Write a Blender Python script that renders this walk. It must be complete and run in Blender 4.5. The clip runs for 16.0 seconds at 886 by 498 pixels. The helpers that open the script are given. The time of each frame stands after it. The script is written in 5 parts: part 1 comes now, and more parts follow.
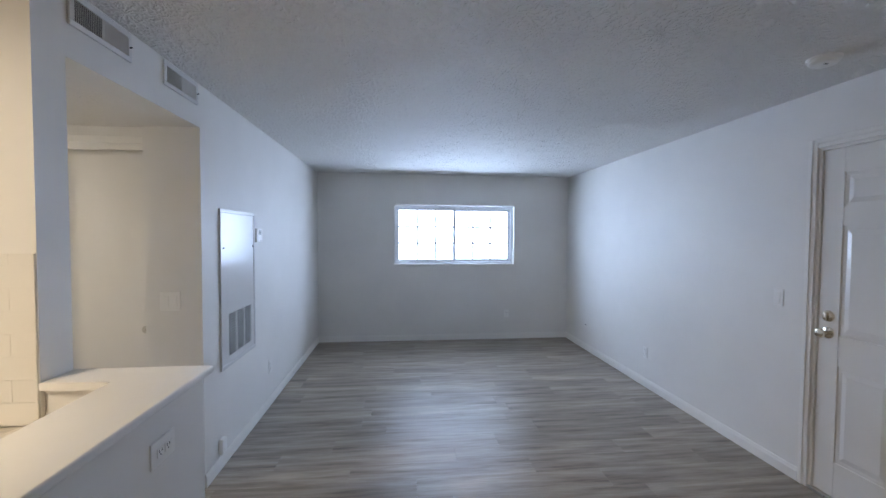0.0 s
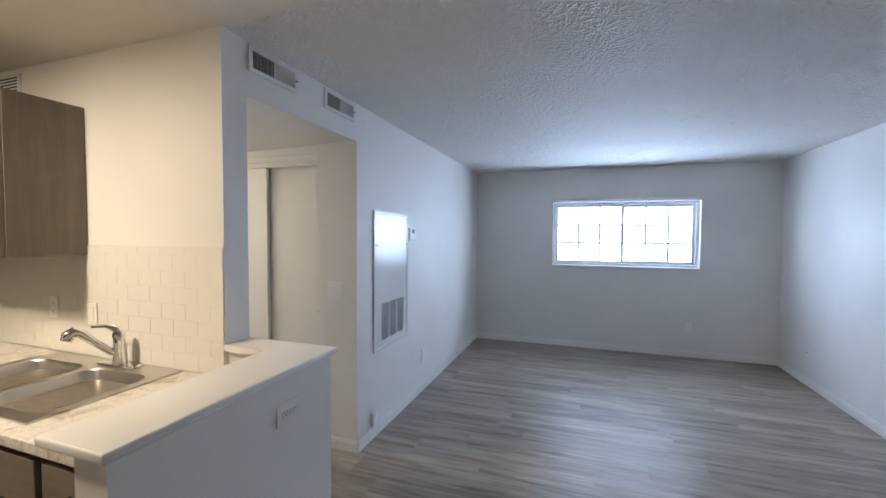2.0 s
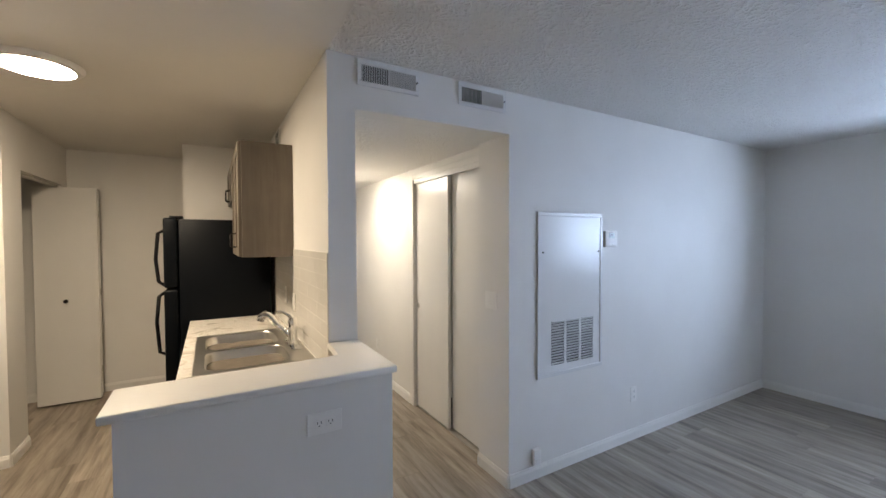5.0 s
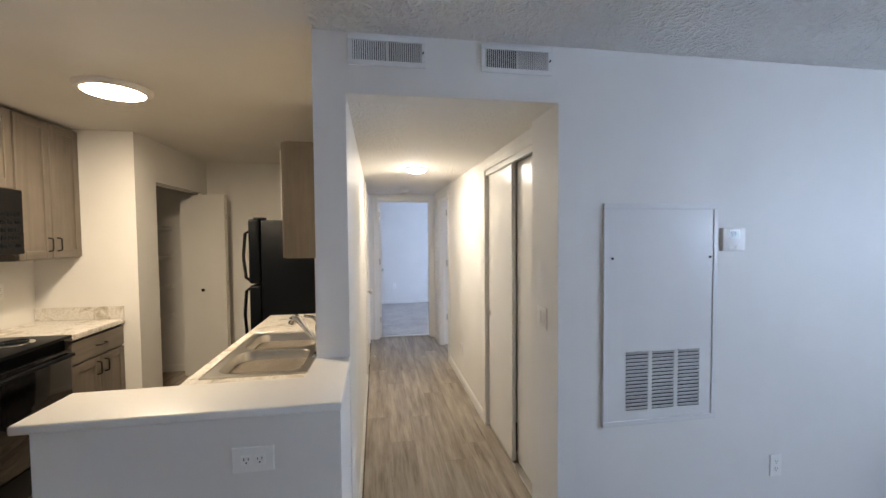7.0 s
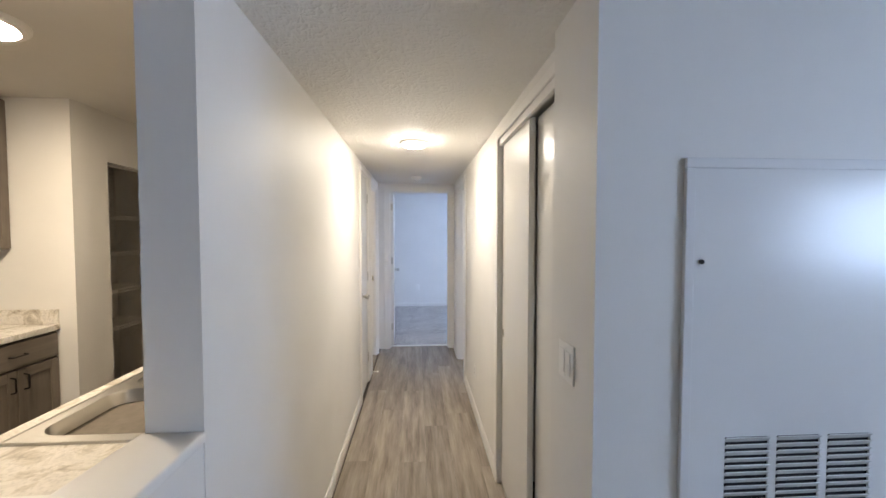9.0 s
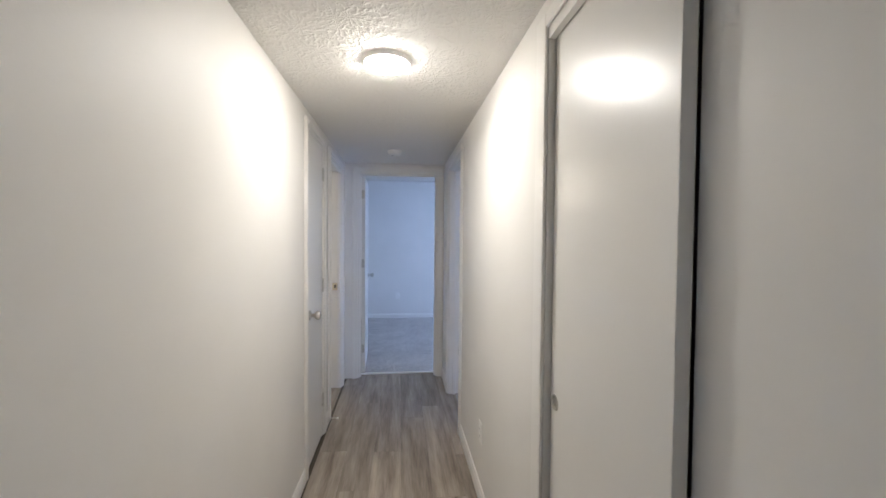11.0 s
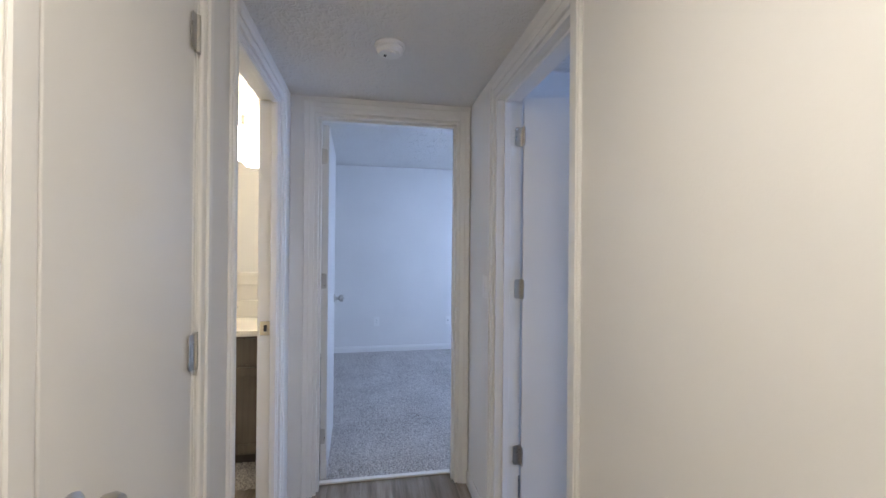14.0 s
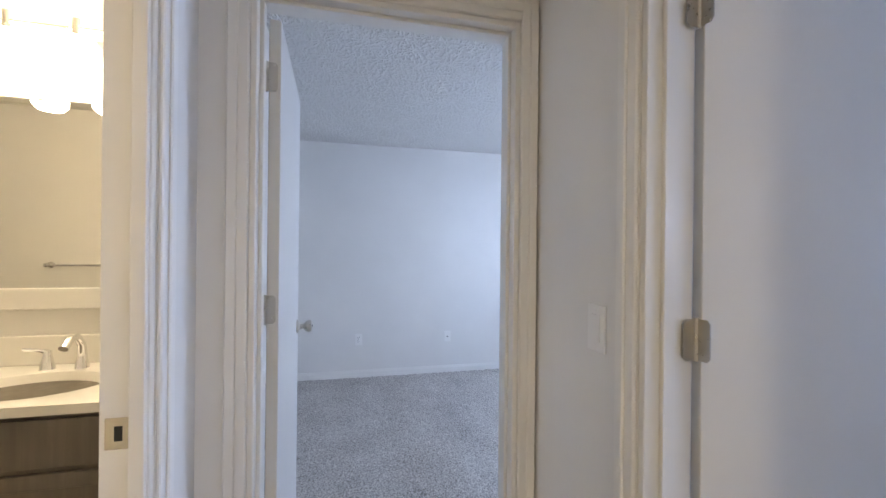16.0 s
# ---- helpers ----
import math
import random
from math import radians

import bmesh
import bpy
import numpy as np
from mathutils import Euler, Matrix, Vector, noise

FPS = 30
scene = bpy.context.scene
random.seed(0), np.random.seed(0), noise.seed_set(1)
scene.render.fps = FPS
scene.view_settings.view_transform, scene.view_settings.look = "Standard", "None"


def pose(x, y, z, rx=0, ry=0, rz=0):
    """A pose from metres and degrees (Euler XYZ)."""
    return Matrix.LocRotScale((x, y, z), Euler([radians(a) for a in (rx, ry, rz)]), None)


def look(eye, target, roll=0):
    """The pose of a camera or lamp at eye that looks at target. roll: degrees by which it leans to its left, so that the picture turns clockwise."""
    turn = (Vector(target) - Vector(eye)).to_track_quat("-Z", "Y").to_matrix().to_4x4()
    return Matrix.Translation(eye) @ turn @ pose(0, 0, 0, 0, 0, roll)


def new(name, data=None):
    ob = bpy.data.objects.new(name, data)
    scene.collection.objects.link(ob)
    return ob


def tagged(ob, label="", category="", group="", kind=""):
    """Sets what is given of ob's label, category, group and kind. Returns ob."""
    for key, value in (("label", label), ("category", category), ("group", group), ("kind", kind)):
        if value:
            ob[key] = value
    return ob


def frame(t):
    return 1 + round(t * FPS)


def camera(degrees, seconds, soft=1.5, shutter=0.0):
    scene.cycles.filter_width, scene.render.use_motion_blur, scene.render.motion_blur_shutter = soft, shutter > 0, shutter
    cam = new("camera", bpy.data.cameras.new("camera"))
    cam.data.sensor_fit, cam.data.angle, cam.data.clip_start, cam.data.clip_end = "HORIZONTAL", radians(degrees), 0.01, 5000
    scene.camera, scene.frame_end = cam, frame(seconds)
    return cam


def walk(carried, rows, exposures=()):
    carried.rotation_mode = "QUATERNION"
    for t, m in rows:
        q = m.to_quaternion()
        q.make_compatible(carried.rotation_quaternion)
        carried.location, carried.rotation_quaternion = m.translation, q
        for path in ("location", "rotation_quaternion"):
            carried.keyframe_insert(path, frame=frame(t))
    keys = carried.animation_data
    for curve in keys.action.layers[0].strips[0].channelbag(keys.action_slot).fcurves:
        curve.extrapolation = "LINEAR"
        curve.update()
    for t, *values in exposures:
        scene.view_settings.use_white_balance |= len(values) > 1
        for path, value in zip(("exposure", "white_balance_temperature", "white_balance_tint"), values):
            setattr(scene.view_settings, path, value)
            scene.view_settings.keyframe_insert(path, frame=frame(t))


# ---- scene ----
cam = camera(95.6, 16.0)
PATH = [
    (0, (0.172, 0.396, 1.553), (0.378, 2.384, 1.485), 0.3),
    (0.5, (0.322, 0.341, 1.538), (0.303, 2.34, 1.474), 0.3),
    (1, (0.403, 0.357, 1.547), (0.175, 2.343, 1.476), 0.3),
    (1.5, (0.441, 0.403, 1.558), (0.004, 2.353, 1.485), 0.4),
    (2, (0.461, 0.499, 1.553), (-0.194, 2.387, 1.476), 0.3),
    (2.5, (0.531, 0.619, 1.549), (-0.344, 2.416, 1.476), 0.2),
    (3, (0.635, 0.764, 1.55), (-0.443, 2.447, 1.473), 0.2),
    (3.5, (0.706, 0.904, 1.525), (-0.557, 2.454, 1.463), 0.0),
    (4, (0.757, 1.037, 1.554), (-0.674, 2.433, 1.476), 0.1),
    (4.5, (0.849, 1.201, 1.569), (-0.749, 2.401, 1.496), 0.1),
    (5, (0.901, 1.359, 1.551), (-0.828, 2.362, 1.5), -0.2),
    (7.5, (0.619, 2.3, 1.59), (-1.369, 2.493, 1.507), -0.4),
    (8, (0.439, 2.447, 1.579), (-1.556, 2.558, 1.498), -0.3),
    (10.5, (-0.911, 2.516, 1.455), (-2.901, 2.705, 1.392), 0.5),
    (11, (-1.214, 2.529, 1.437), (-3.202, 2.743, 1.383), 0.5),
    (11.5, (-1.515, 2.513, 1.425), (-3.501, 2.747, 1.387), 0.6),
    (12, (-1.813, 2.5, 1.411), (-3.797, 2.753, 1.391), 0.4),
    (12.5, (-2.129, 2.497, 1.391), (-4.112, 2.757, 1.381), 0.3),
    (13, (-2.44, 2.459, 1.382), (-4.42, 2.744, 1.383), 0.4),
    (13.5, (-2.749, 2.436, 1.347), (-4.722, 2.764, 1.363), 0.5),
    (14, (-3.064, 2.412, 1.35), (-5.032, 2.766, 1.355), 0.5),
    (14.5, (-3.349, 2.378, 1.353), (-5.312, 2.761, 1.349), 0.7),
    (15, (-3.632, 2.377, 1.345), (-5.59, 2.784, 1.344), 0.6),
    (15.5, (-3.892, 2.377, 1.336), (-5.848, 2.796, 1.361), 0.9),
    (16, (-4.135, 2.379, 1.359), (-6.082, 2.839, 1.358), 0.6),
]
walk(cam, [(t, look(eye, target, roll)) for t, eye, target, roll in PATH], [
    (0, 1.24, 7100, 10), (3, 1.3, 7150, 10), (8, 1.3, 7400, 10), (10.5, 1.05, 6400, 10), (11, 0.85, 6350, 10), (12, 0.68, 6350, 10),
    (12.5, 0.68, 6350, 10), (13.5, 0.84, 6450, 10), (14.5, 1.05, 6900, 10), (16, 1.1, 7800, 10)])

# ---- world and daylight ----
world = bpy.data.worlds.new("sky")
scene.world = world
world.use_nodes = True
wn = world.node_tree.nodes
sky = wn.new("ShaderNodeTexSky")
sky.sky_type, sky.sun_disc, sky.sun_elevation, sky.sun_rotation = "NISHITA", False, radians(40), radians(200)
world.node_tree.links.new(sky.outputs[0], wn["Background"].inputs[0])
wn["Background"].inputs[1].default_value = 0.1


def window_light(name, m, w, h, power, colour=(0.36, 0.53, 1.0)):
    lamp = bpy.data.lights.new(name, "AREA")
    lamp.shape, lamp.size, lamp.size_y, lamp.energy, lamp.color = "RECTANGLE", w, h, power, colour
    ob = new(name, lamp)
    ob.matrix_world = m
    return ob


window_light("daylight_living", pose(0.964, 6.82, 1.55, -94, 0, 0), 2.5, 1.6, 73, (0.45, 0.63, 1.0))
window_light("daylight_bedroom", pose(-7.0, 5.6, 1.6, -68, 0, 0), 2.0, 1.6, 48, (0.4, 0.57, 1.0))
window_light("daylight_second_bedroom", pose(-3.0, 6.6, 1.6, -75, 0, 0), 2.0, 1.6, 40, (0.33, 0.5, 1.0))


# ---- materials ----
def material(name, colour, rough=0.5, metal=0.0):
    m = bpy.data.materials.new(name)
    m.use_nodes = True
    b = m.node_tree.nodes["Principled BSDF"]
    b.inputs["Base Color"].default_value = (*colour, 1)
    b.inputs["Roughness"].default_value = rough
    b.inputs["Metallic"].default_value = metal
    return m, m.node_tree.nodes, m.node_tree.links, b


def link_bump(nodes, links, b, height, strength, distance=0.01):
    n = nodes.new("ShaderNodeBump")
    n.inputs["Strength"].default_value, n.inputs["Distance"].default_value = strength, distance
    links.new(height, n.inputs["Height"])
    links.new(n.outputs[0], b.inputs["Normal"])
    return n


def noise_node(nodes, links, vec, scale, detail=3.0, rough=0.5):
    n = nodes.new("ShaderNodeTexNoise")
    n.inputs["Scale"].default_value, n.inputs["Detail"].default_value, n.inputs["Roughness"].default_value = scale, detail, rough
    if vec is not None:
        links.new(vec, n.inputs["Vector"])
    return n


def ramp_node(nodes, links, fac, stops):
    n = nodes.new("ShaderNodeValToRGB")
    while len(n.color_ramp.elements) < len(stops):
        n.color_ramp.elements.new(0.5)
    for e, (p, c) in zip(n.color_ramp.elements, stops):
        e.position, e.color = p, (*c, 1)
    links.new(fac, n.inputs[0])
    return n


def math_node(nodes, links, op, a, b=None):
    n = nodes.new("ShaderNodeMath")
    n.operation = op
    for i, v in enumerate((a, b)):
        if v is None:
            continue
        if isinstance(v, (int, float)):
            n.inputs[i].default_value = v
        else:
            links.new(v, n.inputs[i])
    return n.outputs[0]


def world_vec(nodes):
    return nodes.new("ShaderNodeNewGeometry").outputs["Position"]


def painted(name, colour, rough, bump=0.08, scale=130, drift=0.03):
    """Rolled paint: fine orange peel and a faint cloudiness."""
    m, n, l, b = material(name, colour, rough)
    pos = world_vec(n)
    cloud = noise_node(n, l, pos, 1.7, 4)
    lo, hi = [tuple(max(0, c * k) for c in colour) for k in (1 - drift, 1 + drift)]
    r = ramp_node(n, l, cloud.outputs[0], [(0.3, lo), (0.7, hi)])
    l.new(r.outputs[0], b.inputs["Base Color"])
    peel = noise_node(n, l, pos, scale, 2)
    trowel = noise_node(n, l, pos, 7, 3)
    h = math_node(n, l, "ADD", peel.outputs[0], math_node(n, l, "MULTIPLY", trowel.outputs[0], 1.6))
    link_bump(n, l, b, h, bump, 0.004)
    return m


def stomped(name, colour, strength, rough=0.7):
    """Ceiling plaster stamped with a round brush: overlapping rosettes of ridges."""
    m, n, l, b = material(name, colour, rough)
    pos = world_vec(n)
    heights = []
    for k, (scale, shift) in enumerate(((4.3, 0.0), (4.9, 13.7))):
        mp = n.new("ShaderNodeMapping")
        mp.inputs["Location"].default_value = (shift, shift * 0.6, 0)
        mp.inputs["Scale"].default_value = (1, 1, 0)
        l.new(pos, mp.inputs[0])
        v = n.new("ShaderNodeTexVoronoi")
        v.voronoi_dimensions = "2D"
        v.inputs["Scale"].default_value = scale
        l.new(mp.outputs[0], v.inputs["Vector"])
        sub = n.new("ShaderNodeVectorMath")
        sub.operation = "SUBTRACT"
        l.new(mp.outputs[0], sub.inputs[0])
        l.new(v.outputs["Position"], sub.inputs[1])
        sp = n.new("ShaderNodeSeparateXYZ")
        l.new(sub.outputs[0], sp.inputs[0])
        ang = math_node(n, l, "ARCTAN2", sp.outputs[1], sp.outputs[0])
        wob = noise_node(n, l, mp.outputs[0], 26, 2)
        ang = math_node(n, l, "MULTIPLY_ADD", ang, 15.0)
        n_add = ang.node
        l.new(math_node(n, l, "MULTIPLY", wob.outputs[0], 11.0), n_add.inputs[2])
        petal = math_node(n, l, "SINE", ang)
        petal = math_node(n, l, "POWER", math_node(n, l, "MULTIPLY_ADD", petal, 0.5), 2.0)
        petal.node.inputs[0].links[0].from_node.inputs[2].default_value = 0.5
        broken = noise_node(n, l, mp.outputs[0], 34, 2)
        gate = ramp_node(n, l, broken.outputs[0], [(0.42, (0, 0, 0)), (0.58, (1, 1, 1))])
        heights.append(math_node(n, l, "MULTIPLY", petal, gate.outputs[0]))
    h = math_node(n, l, "MAXIMUM", heights[0], heights[1])
    fine = noise_node(n, l, pos, 60, 3)
    h = math_node(n, l, "ADD", h, math_node(n, l, "MULTIPLY", fine.outputs[0], 0.5))
    link_bump(n, l, b, h, strength, 0.008)
    return m


def plank_material():
    m, n, l, b = material("vinyl_plank", (0.3, 0.25, 0.2), 0.36)
    tc = n.new("ShaderNodeTexCoord")
    info = n.new("ShaderNodeObjectInfo")
    off = n.new("ShaderNodeVectorMath")
    off.operation = "ADD"
    l.new(tc.outputs["Object"], off.inputs[0])
    l.new(math_node(n, l, "MULTIPLY", info.outputs["Random"], 57.0), off.inputs[1])
    mp = n.new("ShaderNodeMapping")
    mp.inputs["Scale"].default_value = (0.8, 8, 1)
    l.new(off.outputs[0], mp.inputs[0])
    grain = noise_node(n, l, mp.outputs[0], 2.2, 8, 0.62)
    mp2 = n.new("ShaderNodeMapping")
    mp2.inputs["Scale"].default_value = (3, 90, 1)
    l.new(off.outputs[0], mp2.inputs[0])
    fibre = noise_node(n, l, mp2.outputs[0], 2.0, 4, 0.6)
    mix = math_node(n, l, "ADD", math_node(n, l, "MULTIPLY", grain.outputs[0], 0.82), math_node(n, l, "MULTIPLY", fibre.outputs[0], 0.18))
    r = ramp_node(n, l, mix, [(0.3, (0.13, 0.104, 0.082)), (0.48, (0.3, 0.252, 0.203)), (0.68, (0.46, 0.395, 0.33))])
    hsv = n.new("ShaderNodeHueSaturation")
    l.new(r.outputs[0], hsv.inputs["Color"])
    v = math_node(n, l, "MULTIPLY_ADD", info.outputs["Random"], 0.3)
    v.node.inputs[2].default_value = 0.85
    l.new(v, hsv.inputs["Value"])
    l.new(hsv.outputs[0], b.inputs["Base Color"])
    rg = math_node(n, l, "MULTIPLY_ADD", mix, 0.2)
    rg.node.inputs[2].default_value = 0.27
    b.inputs["Specular IOR Level"].default_value = 0.27
    l.new(rg, b.inputs["Roughness"])
    link_bump(n, l, b, mix, 0.12, 0.003)
    return m


def laminate_material():
    m, n, l, b = material("laminate_counter", (0.6, 0.55, 0.48), 0.32)
    pos = world_vec(n)
    a = noise_node(n, l, pos, 7, 9, 0.66)
    a.inputs["Distortion"].default_value = 1.2
    r = ramp_node(n, l, a.outputs[0], [(0.33, (0.36, 0.31, 0.25)), (0.43, (0.6, 0.55, 0.47)), (0.5, (0.78, 0.74, 0.68)), (0.6, (0.66, 0.62, 0.56)), (0.7, (0.82, 0.79, 0.74))])
    speck = noise_node(n, l, pos, 90, 3)
    r2 = ramp_node(n, l, speck.outputs[0], [(0.35, (0.75, 0.75, 0.75)), (0.5, (1, 1, 1))])
    mx = n.new("ShaderNodeMix")
    mx.data_type, mx.blend_type = "RGBA", "MULTIPLY"
    mx.inputs[0].default_value = 0.6
    l.new(r.outputs[0], mx.inputs[6])
    l.new(r2.outputs[0], mx.inputs[7])
    l.new(mx.outputs[2], b.inputs["Base Color"])
    return m


def stained_wood(name, dark, light, axis):
    m, n, l, b = material(name, light, 0.42)
    pos = world_vec(n)
    mp = n.new("ShaderNodeMapping")
    mp.inputs["Scale"].default_value = tuple(2.0 if i == axis else 34.0 for i in range(3))
    l.new(pos, mp.inputs[0])
    g = noise_node(n, l, mp.outputs[0], 1.0, 5, 0.6)
    blotch = noise_node(n, l, pos, 5, 3)
    f = math_node(n, l, "ADD", math_node(n, l, "MULTIPLY", g.outputs[0], 0.6), math_node(n, l, "MULTIPLY", blotch.outputs[0], 0.4))
    r = ramp_node(n, l, f, [(0.3, dark), (0.7, light)])
    l.new(r.outputs[0], b.inputs["Base Color"])
    link_bump(n, l, b, g.outputs[0], 0.06, 0.002)
    return m


def brushed(name, colour, rough, stretch):
    m, n, l, b = material(name, colour, rough, 1.0)
    pos = world_vec(n)
    mp = n.new("ShaderNodeMapping")
    mp.inputs["Scale"].default_value = stretch
    l.new(pos, mp.inputs[0])
    g = noise_node(n, l, mp.outputs[0], 1.0, 3)
    rg = math_node(n, l, "MULTIPLY_ADD", g.outputs[0], 0.18)
    rg.node.inputs[2].default_value = rough - 0.09
    l.new(rg, b.inputs["Roughness"])
    link_bump(n, l, b, g.outputs[0], 0.04, 0.001)
    return m


def pebbled(name, colour, rough, scale, strength):
    m, n, l, b = material(name, colour, rough)
    g = noise_node(n, l, world_vec(n), scale, 2)
    link_bump(n, l, b, g.outputs[0], strength, 0.002)
    return m


def carpet_material():
    m, n, l, b = material("carpet_pile", (0.4, 0.37, 0.34), 0.95)
    pos = world_vec(n)
    a = noise_node(n, l, pos, 95, 3, 0.7)
    big = noise_node(n, l, pos, 3, 3)
    f = math_node(n, l, "ADD", math_node(n, l, "MULTIPLY", a.outputs[0], 0.85), math_node(n, l, "MULTIPLY", big.outputs[0], 0.15))
    r = ramp_node(n, l, f, [(0.36, (0.2, 0.18, 0.165)), (0.5, (0.5, 0.465, 0.43)), (0.64, (0.78, 0.74, 0.69))])
    l.new(r.outputs[0], b.inputs["Base Color"])
    link_bump(n, l, b, a.outputs[0], 0.8, 0.012)
    return m


def glowing(name, colour, strength):
    m = bpy.data.materials.new(name)
    m.use_nodes = True
    n = m.node_tree.nodes
    n.remove(n["Principled BSDF"])
    e = n.new("ShaderNodeEmission")
    e.inputs[0].default_value, e.inputs[1].default_value = (*colour, 1), strength
    m.node_tree.links.new(e.outputs[0], n["Material Output"].inputs[0])
    return m


WALL = painted("wall_paint", (0.81, 0.787, 0.745), 0.55, 0.06)
TRIM = painted("trim_gloss", (0.84, 0.815, 0.77), 0.3, 0.012, 60)
DOOR = painted("door_paint", (0.8, 0.775, 0.73), 0.3, 0.05, 70)
CAP = painted("cap_paint", (0.84, 0.82, 0.78), 0.42, 0.03, 60)
CEIL = stomped("stomped_ceiling", (0.79, 0.77, 0.73), 1.0)
CEIL_SOFT = stomped("hall_ceiling_plaster", (0.82, 0.795, 0.755), 0.4)
CEIL_KITCHEN = painted("kitchen_ceiling_paint", (0.74, 0.71, 0.66), 0.6, 0.1, 60)
PLANK = plank_material()
SUBFLOOR = material("dark_joint", (0.08, 0.065, 0.05), 0.7)[0]
LAMINATE = laminate_material()
WOOD = stained_wood("taupe_cabinet_wood", (0.115, 0.094, 0.073), (0.2, 0.168, 0.136), 2)
WOOD_H = stained_wood("taupe_cabinet_wood_across", (0.115, 0.094, 0.073), (0.2, 0.168, 0.136), 0)
TOE_SHADE = material("cabinet_shadow_gap", (0.07, 0.055, 0.042), 0.6)[0]
STEEL = brushed("brushed_steel", (0.66, 0.64, 0.6), 0.33, (4, 220, 220))
CHROME = material("chrome", (0.82, 0.82, 0.82), 0.08, 1.0)[0]
NICKEL = brushed("satin_nickel", (0.6, 0.57, 0.52), 0.3, (60, 60, 60))
BRASS = material("polished_brass_nickel", (0.75, 0.68, 0.55), 0.15, 1.0)[0]
BLACK = pebbled("black_textured_enamel", (0.003, 0.004, 0.0055), 0.4, 420, 0.15)
BLACK.node_tree.nodes["Principled BSDF"].inputs["Specular IOR Level"].default_value = 0.14
BLACK_GLASS = material("black_glass", (0.008, 0.008, 0.009), 0.06)[0]
BRONZE = material("dark_bronze_pull", (0.035, 0.03, 0.027), 0.38, 0.8)[0]
PLASTIC = material("white_plastic", (0.88, 0.86, 0.82), 0.35)[0]
SLOT = material("dark_slot", (0.02, 0.02, 0.02), 0.7)[0]
GRILLE_WHITE = material("white_enamel_metal", (0.82, 0.81, 0.79), 0.22)[0]
TILE = painted("glazed_white_tile", (0.82, 0.79, 0.73), 0.15, 0.03, 25)
GROUT = material("white_grout", (0.81, 0.78, 0.72), 0.6)[0]
WIRE = material("white_coated_wire", (0.8, 0.78, 0.73), 0.4)[0]
CARPET = carpet_material()
MARBLE = material("cultured_marble", (0.86, 0.83, 0.77), 0.18)[0]
MIRROR = material("mirror_silver", (0.92, 0.92, 0.9), 0.01, 1.0)[0]
VINYL = material("white_vinyl_frame", (0.8, 0.81, 0.83), 0.35)[0]
GLASS = material("window_glass", (1, 1, 1), 0.0)[0]
GLASS.node_tree.nodes["Principled BSDF"].inputs["Transmission Weight"].default_value = 1.0
GLASS.node_tree.nodes["Principled BSDF"].inputs["IOR"].default_value = 1.1
LCD = material("grey_display", (0.42, 0.47, 0.45), 0.15)[0]
INK = material("dark_print", (0.05, 0.05, 0.06), 0.5)[0]
LED_KITCHEN = glowing("led_diffuser_kitchen", (1.0, 0.87, 0.71), 92)
LED_HALL = glowing("led_diffuser_hall", (1.0, 0.95, 0.88), 96)
LED_BATH = glowing("frosted_bulb_glow", (1.0, 0.9, 0.74), 17)


# ---- builders ----
def mesh(name, bm, mat, smooth=False):
    me = bpy.data.meshes.new(name)
    bmesh.ops.recalc_face_normals(bm, faces=bm.faces)
    bm.to_mesh(me)
    bm.free()
    me.materials.append(mat)
    if smooth:
        me.polygons.foreach_set("use_smooth", [True] * len(me.polygons))
        me.set_sharp_from_angle(angle=radians(35))
    return me


def box(bm, x0, x1, y0, y1, z0, z1, bevel=0.0, seg=2):
    v = bmesh.ops.create_cube(bm, size=1, matrix=Matrix.Translation(((x0 + x1) / 2, (y0 + y1) / 2, (z0 + z1) / 2)) @ Matrix.Diagonal((abs(x1 - x0), abs(y1 - y0), abs(z1 - z0), 1)))["verts"]
    if bevel:
        edges = list({e for q in v for e in q.link_edges})
        bmesh.ops.bevel(bm, geom=edges, offset=bevel, segments=seg, affect="EDGES", profile=0.5)
    return bm


def rod(bm, a, b, r, seg=12, r2=None):
    a, b = Vector(a), Vector(b)
    d = b - a
    m = Matrix.Translation((a + b) / 2) @ d.to_track_quat("Z", "Y").to_matrix().to_4x4()
    bmesh.ops.create_cone(bm, cap_ends=True, segments=seg, radius1=r, radius2=r if r2 is None else r2, depth=d.length, matrix=m)
    return bm


def lathe(bm, profile, m=Matrix(), seg=24):
    """Turn (radius, height) pairs about z, then place by m."""
    rings = []
    for r, z in profile:
        rings.append([bm.verts.new(m @ Vector((max(r, 1e-4) * math.cos(6.28318 * i / seg), max(r, 1e-4) * math.sin(6.28318 * i / seg), z))) for i in range(seg)])
    for p, q in zip(rings, rings[1:]):
        for i in range(seg):
            bm.faces.new((p[i], p[(i + 1) % seg], q[(i + 1) % seg], q[i]))
    bm.faces.new(rings[0])
    bm.faces.new(rings[-1])
    return bm


